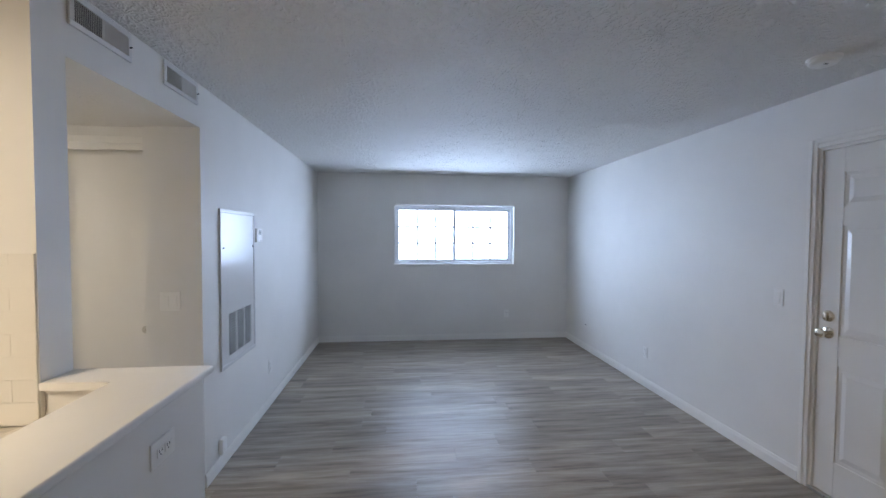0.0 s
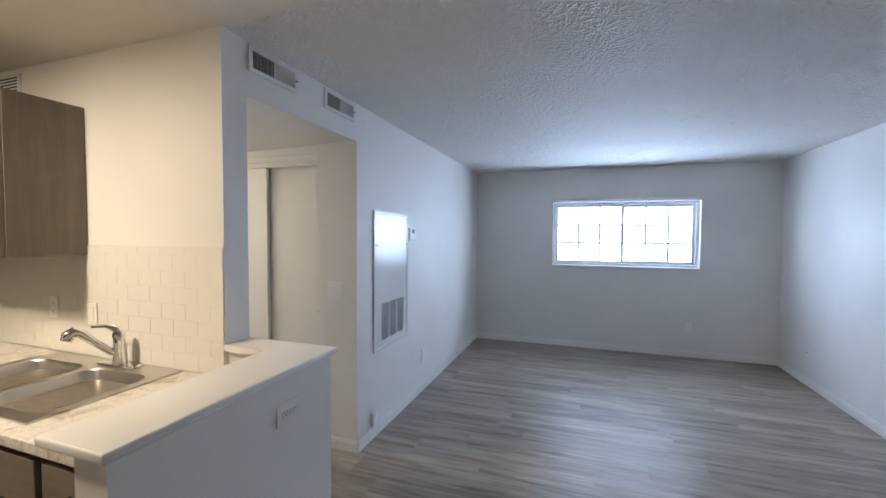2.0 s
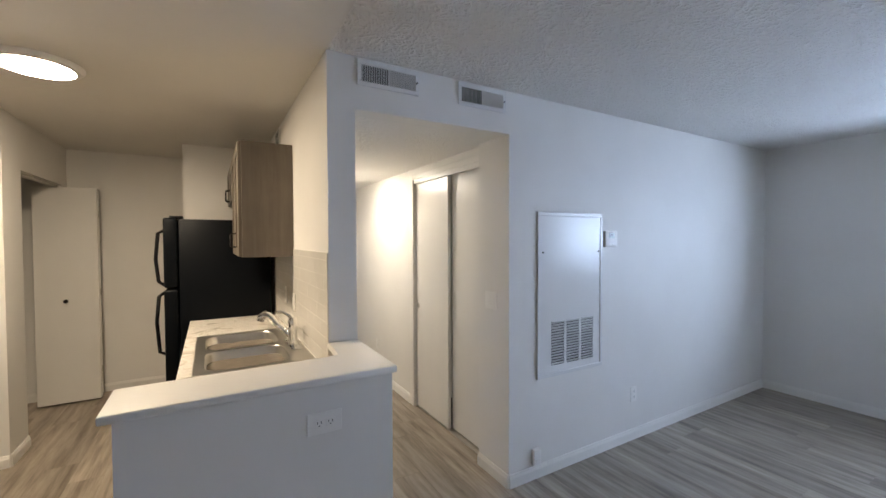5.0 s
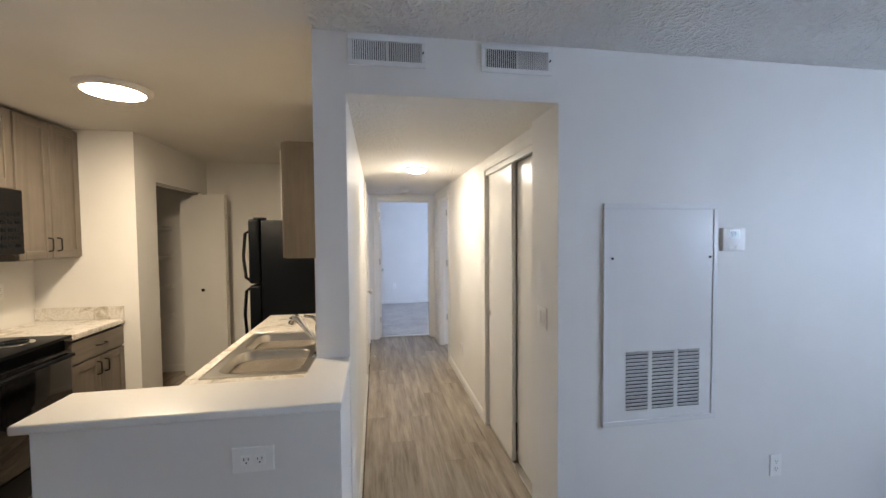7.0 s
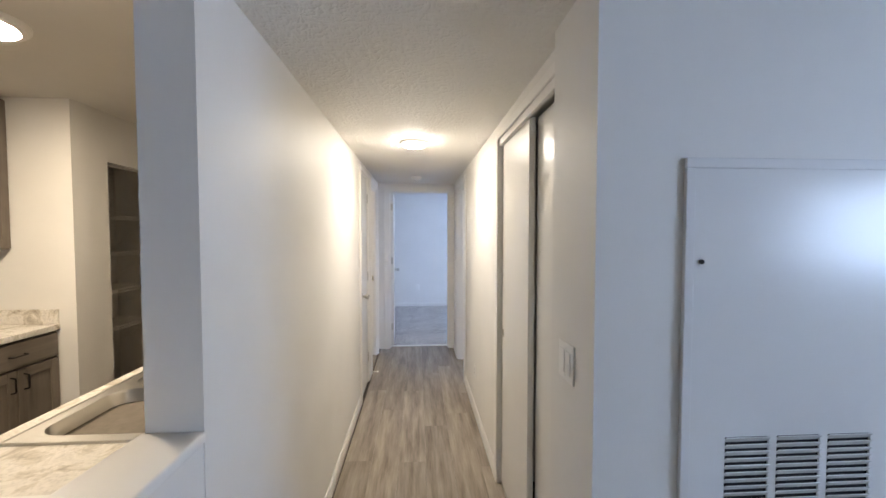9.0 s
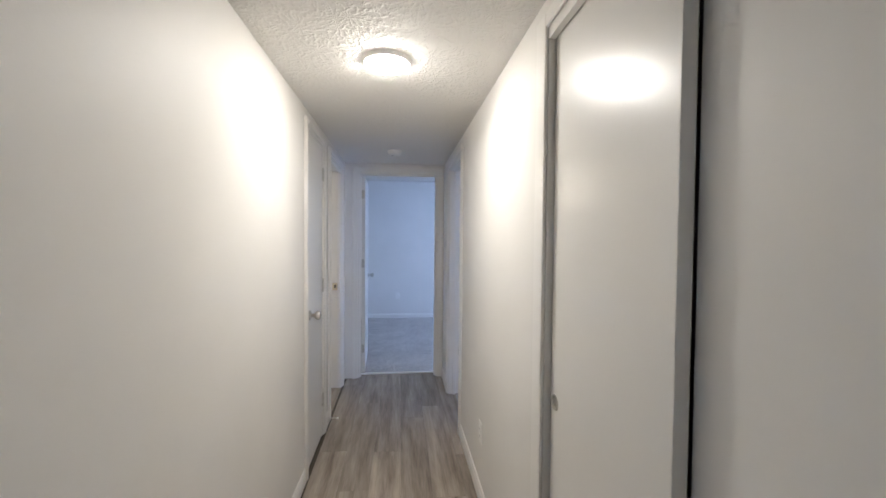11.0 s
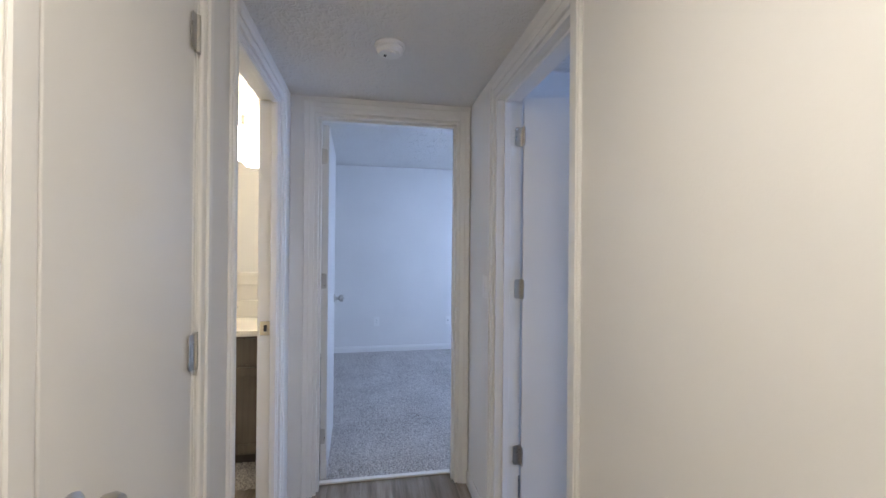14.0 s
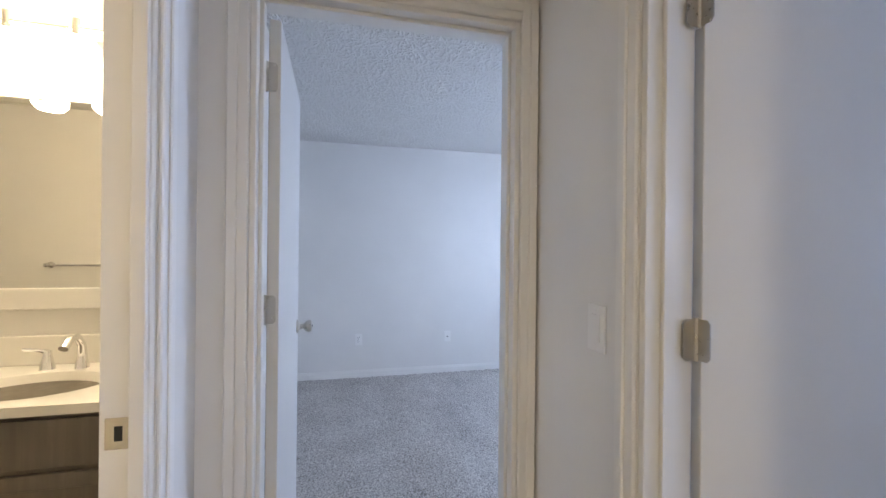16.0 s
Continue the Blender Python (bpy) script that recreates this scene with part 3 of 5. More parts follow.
# ---- window ----
def window(name, x0, x1, z0, z1, y, label, grid=True):
    """A horizontal slider in an opening whose room face lies at y; the outside is towards +y."""
    w = thing(name, ((x0 + x1) / 2, y + 0.1, z0), label, "window", kind="structure")
    bm = bmesh.new()
    f, yy = 0.034, y + 0.075
    for a in ((x0, x1, z0, z0 + f), (x0, x1, z1 - f, z1), (x0, x0 + f, z0 + f, z1 - f), (x1 - f, x1, z0 + f, z1 - f)):
        box(bm, a[0], a[1], yy, yy + 0.07, a[2], a[3], 0.004, 1)
    part("window_frame", bm, VINYL, w, "white vinyl frame")
    part("window_sill", B(x0 - 0.006, x1 + 0.006, y - 0.014, yy, z0 - 0.016, z0 + 0.003, bevel=0.004), TRIM, w, "white painted sill")
    mid = (x0 + x1) / 2
    for a, b, off in ((x0 + f, mid + 0.02, 0.0), (mid - 0.02, x1 - f, 0.028)):
        bm = bmesh.new()
        s, y0 = 0.03 if off == 0 else 0.038, yy + 0.008 + off
        za, zb = z0 + f, z1 - f
        for q in ((a, b, za, za + s), (a, b, zb - s, zb), (a, a + s, za + s, zb - s), (b - s, b, za + s, zb - s)):
            box(bm, q[0], q[1], y0, y0 + 0.026, q[2], q[3], 0.003, 1)
        sash = part("sash", bm, VINYL, w)
        pane = part("pane", B(a + s, b - s, y0 + 0.011, y0 + 0.015, za + s, zb - s), GLASS, sash)
        pane.visible_shadow = False
        if grid:
            for i in (1, 2):
                u = a + s + (b - a - 2 * s) * i / 3
                v = za + s + (zb - za - 2 * s) * i / 3
                part("muntin", B(u - 0.012, u + 0.012, y0 + 0.004, y0 + 0.009, za + s, zb - s), VINYL, sash)
                part("muntin", B(a + s, b - s, y0 + 0.003, y0 + 0.0085, v - 0.012, v + 0.012), VINYL, sash)
    return w


window("window_1", WX0, WX1, WZ0, WZ1, YN, "white sliding window with grid, bright outside")
window("window_2", -7.75, -6.25, 0.95, 2.05, BN, "white sliding bedroom window", False)
window("window_3", -3.75, -2.25, 0.95, 2.05, 6.2, "white sliding window of the second bedroom", False)
d = thing("blind_headrail", ((WX0 + WX1) / 2, YN - 0.02, WZ1 + 0.01), "thin white blind headrail above the window", "blind")
part("rail", B(WX0 - 0.005 + 0.03, WX1 - 0.03, YN - 0.03, YN - 0.001, WZ1 + 0.004, WZ1 + 0.03, bevel=0.004), PLASTIC, d)
for x in (WX0 + 0.03, WX1 - 0.06):
    part("bracket", B(x, x + 0.03, YN - 0.034, YN - 0.001, WZ1 + 0.002, WZ1 + 0.034, bevel=0.003), PLASTIC, d)


# ---- wall fittings ----
def plate(name, at, n, kind, label, cat, gang=1, w=None, h=0.115, sideways=False):
    """A cover plate on a wall. n: the way it faces ('+x', '-x', '+y', '-y')."""
    wd = w or (0.07 + 0.046 * (gang - 1))
    if sideways:
        wd, h = h, wd
    ang = {"+x": 90, "-x": -90, "+y": 180, "-y": 0}[n]
    M = Matrix.Translation(at) @ pose(0, 0, 0, 0, 0, ang)       # local: x across, -y outwards
    d = thing(name, at, label, cat)

    def put(nm, mat, parent, *a, **k):
        bm = B(*a, **k)
        bm.transform(M)
        return part(nm, bm, mat, parent)
    put("cover_plate", PLASTIC, d, -wd / 2, wd / 2, -0.006, 0, -h / 2, h / 2, bevel=0.0025)
    for g in range(gang):
        cx = (g - (gang - 1) / 2) * 0.046
        if kind == "rocker":
            put("rocker", PLASTIC, d, cx - 0.017, cx + 0.017, -0.0095, -0.0061, -0.034, 0.034, bevel=0.0015)
        elif kind == "outlet":
            for s in (-1, 1):
                ox, oz = (s * 0.02, 0) if sideways else (cx, s * 0.02)
                f = put("receptacle", PLASTIC, d, ox - 0.0165, ox + 0.0165, -0.0085, -0.0061, oz - 0.0145, oz + 0.0145, bevel=0.002)
                for a, b in ((-0.0065, 0.004), (0.0065, 0.004)):
                    put("slot", SLOT, f, ox + a - 0.0011, ox + a + 0.0011, -0.0089, -0.0084, oz + b - 0.0045, oz + b + 0.0045)
                put("slot", SLOT, f, ox - 0.0024, ox + 0.0024, -0.0089, -0.0084, oz - 0.0095, oz - 0.0055)
        elif kind == "jack":
            put("socket", SLOT, d, -0.006, 0.006, -0.009, -0.0062, -0.006, 0.006)
    for z in ((-0.042, 0.042) if not sideways else ()):
        bm = rod(bmesh.new(), (0, -0.0061, z), (0, -0.0075, z), 0.003, 8)
        bm.transform(M)
        part("screw", bm, PLASTIC, d)
    return d


plate("light_switch", (-1.20, 2.94, 1.15), "-y", "rocker", "white double rocker switch on hallway return", "switch", 2)
plate("light_switch", (XR, 2.83, 1.15), "-x", "rocker", "white rocker switch beside the entrance door", "switch")
plate("light_switch", (-5.01, HR, 1.168), "-y", "rocker", "white rocker switch in hallway between doors", "switch")
plate("wall_outlet", (XL, 4.165, 0.35), "+x", "outlet", "white duplex outlet low on living room wall", "outlet")
plate("wall_outlet", (XR, 4.28, 0.353), "-x", "outlet", "white duplex outlet low on the entrance wall", "outlet")
plate("cable_jack", (XR, 5.63, 0.34), "-x", "jack", "small white cable jack plate", "jack", w=0.045, h=0.07)
plate("wall_outlet", (1.75, YN, 0.38), "-y", "outlet", "white duplex outlet below the window", "outlet")
plate("wall_outlet", (-3.37, HR, 0.367), "-y", "outlet", "white duplex outlet low in hallway", "outlet")
plate("wall_outlet", (-0.57, 1.71, 0.885), "+x", "outlet", "wide white outlet on the half wall", "outlet", gang=1, sideways=True, w=0.08, h=0.125)
plate("wall_outlet", (BW, 2.495, 0.4), "+x", "outlet", "white outlet on bedroom far wall", "outlet")
plate("wall_outlet", (BW, 3.45, 0.4), "+x", "jack", "white cable plate on bedroom far wall", "jack")
d = thing("plug_in_box", (XL + 0.02, 3.155, 0.15), "small white plug-in box above baseboard", "plug")
part("body", B(XL, XL + 0.03, 3.125, 3.185, 0.1, 0.2, bevel=0.006), PLASTIC, d, "", True)
part("button", B(XL + 0.03, XL + 0.033, 3.14, 3.17, 0.12, 0.14, bevel=0.001), PLASTIC, d)

# air registers
def register(y0, y1, z0, z1):
    d = thing("air_vent", (XL, (y0 + y1) / 2, (z0 + z1) / 2), "white metal air register high on the wall", "vent", "air vents")
    b = 0.022
    bm = bmesh.new()
    for q in ((y0, y1, z0, z0 + b), (y0, y1, z1 - b, z1), (y0, y0 + b, z0 + b, z1 - b), (y1 - b, y1, z0 + b, z1 - b), ((y0 + y1) / 2 - 0.003, (y0 + y1) / 2 + 0.003, z0 + b, z1 - b)):
        box(bm, XL + 0.001, XL + 0.011, q[0], q[1], q[2], q[3], 0.002, 1)
    part("frame", bm, GRILLE_WHITE, d)
    part("backing", B(XL + 0.0005, XL + 0.002, y0 + b, y1 - b, z0 + b, z1 - b), SLOT, d, "dark duct behind")
    n = 32
    for i in range(n):
        y = y0 + b + (y1 - y0 - 2 * b) * (i + 0.5) / n
        bm = B(-0.0009, 0.0009, -0.0038, 0.0038, z0 + b, z1 - b)
        bm.transform(Matrix.Translation((XL + 0.006, y, 0)) @ pose(0, 0, 0, 0, 0, 50 if i < n / 2 else -50))
        part("slat", bm, GRILLE_WHITE, d)
    part("lever", rod(bmesh.new(), (XL + 0.008, y1 - 0.014, z0 + 0.06), (XL + 0.022, y1 - 0.014, z0 + 0.063), 0.003, 8), SLOT, d)


register(1.99, 2.325, 2.303, 2.428)
register(2.57, 2.905, 2.303, 2.428)

# return-air access panel
d = thing("access_panel", (XL, 3.475, 1.18), "white metal return-air panel with louvred grille", "access panel")
y0, y1, z0, z1 = 3.165, 3.785, 0.64, 1.722
bm = bmesh.new()
for q in ((y0, y1, z0, z0 + 0.026), (y0, y1, z1 - 0.026, z1), (y0, y0 + 0.026, z0 + 0.026, z1 - 0.026), (y1 - 0.026, y1, z0 + 0.026, z1 - 0.026)):
    box(bm, XL + 0.001, XL + 0.0135, q[0], q[1], q[2], q[3], 0.003, 2)
part("frame", bm, GRILLE_WHITE, d)
gy = [(3.288, 3.408), (3.43, 3.55), (3.572, 3.692)]
gz0, gz1 = 0.712, 1.003
bm = bmesh.new()
gys = [y0 + 0.016, *[v for c in gy for v in c], y1 - 0.016]
gzs = [z0 + 0.016, gz0, gz1, z1 - 0.016]
grid = [[bm.verts.new((XL + 0.009, y, z)) for y in gys] for z in gzs]
for i in range(3):
    for k in range(len(gys) - 1):
        if i == 1 and k in (1, 3, 5):
            continue
        bm.faces.new((grid[i][k], grid[i][k + 1], grid[i + 1][k + 1], grid[i + 1][k]))
bmesh.ops.recalc_face_normals(bm, faces=bm.faces)
bmesh.ops.solidify(bm, geom=list(bm.faces), thickness=-0.004)
pan = part("panel", bm, GRILLE_WHITE, d)
part("backing", B(XL + 0.001, XL + 0.003, y0 + 0.03, y1 - 0.03, z0 + 0.03, z1 - 0.03), SLOT, d, "dark duct behind")
for a, b in gy:
    for i in range(16):
        z = gz0 + (gz1 - gz0) * (i + 0.62) / 16
        bm = B(-0.0012, 0.0012, a, b, -0.0098, 0.0098)
        bm.transform(Matrix.Translation((XL + 0.0092, 0, z)) @ pose(0, 0, 0, 0, 38, 0))
        part("louvre", bm, GRILLE_WHITE, pan)
for y, z in ((y0 + 0.045, 1.46), (y1 - 0.045, 1.46)):
    part("screw", rod(bmesh.new(), (XL + 0.011, y, z), (XL + 0.0155, y, z), 0.006, 10), SLOT, pan)

d = thing("thermostat", (XL, 3.865, 1.545), "white wall thermostat with small grey display", "thermostat")
part("body", B(XL, XL + 0.026, 3.80, 3.93, 1.487, 1.602, bevel=0.006), PLASTIC, d, "", True)
part("display", B(XL + 0.026, XL + 0.0272, 3.835, 3.895, 1.55, 1.59), LCD, d)
for y, z in ((3.845, 1.505), (3.885, 1.505)):
    part("button", B(XL + 0.026, XL + 0.0285, y - 0.012, y + 0.012, z - 0.006, z + 0.006, bevel=0.001), PLASTIC, d)


def lettering(text, size, m, mat, parent, name="digits"):
    cu = bpy.data.curves.new(name, "FONT")
    cu.body, cu.size, cu.align_x, cu.align_y, cu.extrude = text, size, "CENTER", "CENTER", 0.0003
    tmp = new(name, cu)
    me = bpy.data.meshes.new_from_object(tmp.evaluated_get(bpy.context.evaluated_depsgraph_get()))
    bpy.data.objects.remove(tmp)
    me.transform(Matrix.Translation(-parent.location) @ m)
    me.materials.clear()
    me.materials.append(mat)
    ob = new(name, me)
    ob.parent = parent
    return ob


lettering("59", 0.034, Matrix.Translation((XL + 0.0276, 3.857, 1.57)) @ pose(0, 0, 0, 90, 0, 90), INK, d)


def smoke_detector(x, y, z, r, label, hgt=0.035):
    d = thing("smoke_detector", (x, y, z), label, "smoke detector")
    m = Matrix.Translation((x, y, z))
    part("base", lathe(bmesh.new(), [(r, 0), (r, -0.01), (r * 0.97, -0.014)], m), PLASTIC, d, "", True)
    c = part("cover", lathe(bmesh.new(), [(r * 0.9, -0.012), (r * 0.88, -hgt * 0.7), (r * 0.72, -hgt), (0.01, -hgt - 0.002)], m), PLASTIC, d, "", True)
    part("test_button", lathe(bmesh.new(), [(0.012, -hgt), (0.011, -hgt - 0.005), (0.002, -hgt - 0.006)], m @ pose(0.02, 0.01, 0), 12), PLASTIC, c)
    for i in range(3):
        part("slot", B(x - 0.018 + i * 0.007, x - 0.015 + i * 0.007, y - 0.024, y - 0.014, z - hgt - 0.0028, z - hgt + 0.001), SLOT, c)


smoke_detector(2.25, 2.21, H, 0.07, "white smoke detector on living room ceiling")
smoke_detector(-4.723, 2.482, HH, 0.062, "white smoke detector on hallway ceiling")
smoke_detector(-5.98, 2.576, H + 0.002, 0.06, "white smoke detector on bedroom ceiling")


def disc_light(x, y, z, r, glow, label, lip):
    d = thing("ceiling_light", (x, y, z), label, "ceiling light")
    m = Matrix.Translation((x, y, z))
    part("trim_ring", lathe(bmesh.new(), [(r, 0), (r * 0.99, -0.4 * lip), (r * 0.92, -0.9 * lip), (r * 0.8, -lip), (r * 0.8, -0.008)], m, 48), PLASTIC, d, "white ring", True)
    part("diffuser", lathe(bmesh.new(), [(r * 0.795, -0.014), (r * 0.79, -0.022), (r * 0.74, -0.03), (r * 0.5, -0.036), (0.001, -0.038)], m, 48), glow, d, "lit white diffuser", True)


disc_light(-1.88, 0.62, H, 0.188, LED_KITCHEN, "round flush LED ceiling light, lit, kitchen", 0.028)
disc_light(-2.946, 2.471, HH, 0.105, LED_HALL, "small round LED ceiling light, lit, hallway", 0.018)

# ---- sliding closet ----
d = thing("sliding_closet_door", (CD0 + 0.3, HR + 0.04, 0), "white flush sliding closet door in front track", "door", "closet doors")
part("slab", B(CD0 + 0.004, -1.855, HR + 0.022, HR + 0.052, 0.015, 2.06, bevel=0.002), DOOR, d)
p = part("finger_pull", lathe(bmesh.new(), [(0.024, 0), (0.023, 0.003), (0.018, 0.003), (0.017, 0.0008), (0.001, 0.0006)], Matrix.Translation((CD0 + 0.04, HR + 0.0225, 0.94)) @ pose(0, 0, 0, 90, 0, 0)), NICKEL, d, "round recessed metal pull", True)
d = thing("sliding_closet_door", (CD1 - 0.3, HR + 0.08, 0), "white flush sliding closet door in rear track", "door", "closet doors")
part("slab", B(-1.86, CD1 + 0.01, HR + 0.062, HR + 0.092, 0.015, 2.06, bevel=0.002), DOOR, d)
part("finger_pull", lathe(bmesh.new(), [(0.024, 0), (0.023, 0.003), (0.018, 0.003), (0.017, 0.0008), (0.001, 0.0006)], Matrix.Translation((CD1 - 0.06, HR + 0.0625, 0.96)) @ pose(0, 0, 0, 90, 0, 0)), NICKEL, d, "round recessed metal pull", True)
structure("trim_closet_track", B(CD0, CD1, HR + 0.02, HR + 0.1, 0.0, 0.008, bevel=0.002), NICKEL, "metal floor track of the closet doors", "trim")

# door stop on the hallway baseboard
d = thing("door_stop", (-4.33, HL + 0.013, 0.05), "white spring door stop on hallway baseboard", "door stop")
part("spring", rod(bmesh.new(), (-4.33, HL + 0.01, 0.05), (-4.33, HL + 0.075, 0.05), 0.005, 10), NICKEL, d)
part("tip", rod(bmesh.new(), (-4.33, HL + 0.075, 0.05), (-4.33, HL + 0.088, 0.05), 0.008, 10), PLASTIC, d)

# ---- half wall ----
structure("wall_half", B(-0.69, -0.57, 1.105, KN1 - 0.12, 0, 1.03), WALL, "low painted wall beside the sink counter", "wall")
structure("wall_half_return", B(XL - 0.0, -0.57, KN1 - 0.12, KN1 - 0.003, 0, 1.03), WALL, "low painted return wall to the hallway corner", "wall")
bm = bmesh.new()
outline = [(-0.535, 1.075), (-0.535, 1.985), (XL + 0.0, 1.985), (XL + 0.0, KN0 - 0.012), (-0.785, KN0 - 0.012), (-0.785, 1.075)]
lo = [bm.verts.new((x, y, 1.03)) for x, y in outline]
hi = [bm.verts.new((x, y, 1.058)) for x, y in outline]
bm.faces.new(lo)
top = bm.faces.new(hi)
for i in range(6):
    bm.faces.new((lo[i], lo[(i + 1) % 6], hi[(i + 1) % 6], hi[i]))
bmesh.ops.bevel(bm, geom=list(bm.edges), offset=0.007, segments=3, affect="EDGES", profile=0.5)
single("wall_cap", bm, CAP, "white painted L-shaped cap on half wall", "wall cap", smooth=True, kind="structure")


# ---- kitchen ----
def pull(parent, at, axis, out, length=0.096):
    """A bow pull; axis: 'z' upright or 'x' level; out: +1 or -1 along y."""
    x, y, z = at
    pts = []
    for i in range(13):
        a = math.pi * i / 12
        u = -math.cos(a) * length / 2
        dd = 0.03 * min(1.0, math.sin(a) * 1.9)
        pts.append((x, y + out * dd, z + u) if axis == "z" else (x + u, y + out * dd, z))
    part("handle", tube(bmesh.new(), pts, 0.0052, 8), BRONZE, parent, "dark bronze bow handle", True)


def shaker(parent, x0, x1, z0, z1, yf, out, name="door", handle=None, hz=None):
    """A framed cabinet front: rails, stiles and a recessed panel. yf: the carcass's face."""
    bm = bmesh.new()
    s = 0.056 if (z1 - z0) > 0.22 else 0.0
    f0, f1 = sorted((yf + out * 0.001, yf + out * 0.02))
    if s:
        p0, p1 = sorted((yf + out * 0.001, yf + out * 0.011))
        box(bm, x0 + s, x1 - s, p0, p1, z0 + s, z1 - s)
    else:
        box(bm, x0, x1, f0, f1, z0, z1, 0.003, 2)
    o = part(name, bm, WOOD if s else WOOD_H, parent)
    for nm, *q in (("stile", x0, x0 + s, z0, z1), ("stile", x1 - s, x1, z0, z1), ("rail", x0 + s, x1 - s, z0, z0 + s), ("rail", x0 + s, x1 - s, z1 - s, z1)) if s else ():
        part(nm, B(q[0], q[1], f0, f1, q[2], q[3], bevel=0.0018, seg=1), WOOD if nm == "stile" else WOOD_H, o)
    if handle == "v":
        pull(o, (hz[0], yf + out * 0.02, hz[1]), "z", out)
    elif handle == "h":
        pull(o, ((x0 + x1) / 2, yf + out * 0.02, (z0 + z1) / 2), "x", out)
    return o


def cabinet(name, x0, x1, yb, yf, z0, z1, out, label, doors, drawers=(), toe=0.0):
    c = thing(name, ((x0 + x1) / 2, (yb + yf) / 2, z0), label, "cabinet")
    a, b = sorted((yb, yf))
    bm = B(x0, x1, a, b, z0 + toe, z1, bevel=0.0015)
    if toe:
        ta, tb = sorted((yb, yf - out * 0.06))
        box(bm, x0, x1, ta, tb, z0, z0 + toe)
    part("body", bm, WOOD, c)
    for q in doors:
        shaker(c, q[0], q[1], q[2], q[3], yf, out, "door", "v", q[4])
    for q in drawers:
        shaker(c, q[0], q[1], q[2], q[3], yf, out, "drawer_front", q[4] if len(q) > 4 else None)
    return c


# sink side
CF = 1.245
cabinet("base_cabinet", -2.08, -1.10, KN0 - 0.006, CF, 0, 0.872, -1, "taupe sink base cabinet with two doors",
        [(-2.065, -1.593, 0.125, 0.685, (-1.632, 0.6)), (-1.587, -1.112, 0.125, 0.685, (-1.548, 0.6))], [(-2.065, -1.112, 0.7, 0.85)], 0.1)
cabinet("base_cabinet", -1.085, -0.695, KN0 - 0.006, CF, 0, 0.872, -1, "narrow taupe base cabinet at the half wall",
        [(-1.075, -0.71, 0.125, 0.685, (-1.03, 0.6))], [(-1.075, -0.71, 0.7, 0.85, "h")], 0.1)
d = thing("dishwasher", (-2.4, 1.5, 0), "black dishwasher between sink cabinet and refrigerator", "dishwasher")
part("body", B(-2.785, -2.095, CF + 0.01, KN0 - 0.01, 0.1, 0.872), BLACK, d)
dd = part("door", B(-2.69, -2.095, CF - 0.03, CF + 0.009, 0.12, 0.74, bevel=0.006), BLACK, d, "", True)
part("control_panel", B(-2.69, -2.095, CF - 0.036, CF + 0.009, 0.745, 0.868, bevel=0.008), BLACK, d, "glossy black control strip", True)
part("handle", B(-2.575, -2.215, CF - 0.055, CF - 0.03, 0.765, 0.79, bevel=0.008), BLACK, dd, "", True)
part("toe_panel", B(-2.69, -2.095, CF + 0.05, CF + 0.06, 0, 0.1), BLACK, d)
# counter with the sink cut out of it
SX0, SX1, SY0, SY1 = -2.135, -1.255, 1.275, 1.825
hx0, hx1, hy0, hy1 = SX0 + 0.02, SX1 - 0.02, SY0 + 0.02, SY1 - 0.02
bm = bmesh.new()
for q in ((-2.79, hx0, 1.215, KN0 - 0.008), (hx1, -0.693, 1.215, KN0 - 0.008)):
    box(bm, q[0], q[1], q[2], q[3], 0.877, 0.915, 0.004, 2)
for q in ((hx0 + 0.0005, hx1 - 0.0005, 1.215, hy0), (hx0 + 0.0005, hx1 - 0.0005, hy1, KN0 - 0.008)):
    box(bm, q[0], q[1], q[2], q[3], 0.877, 0.9148)
single("worktop", bm, LAMINATE, "marbled beige laminate worktop round the sink", "worktop")


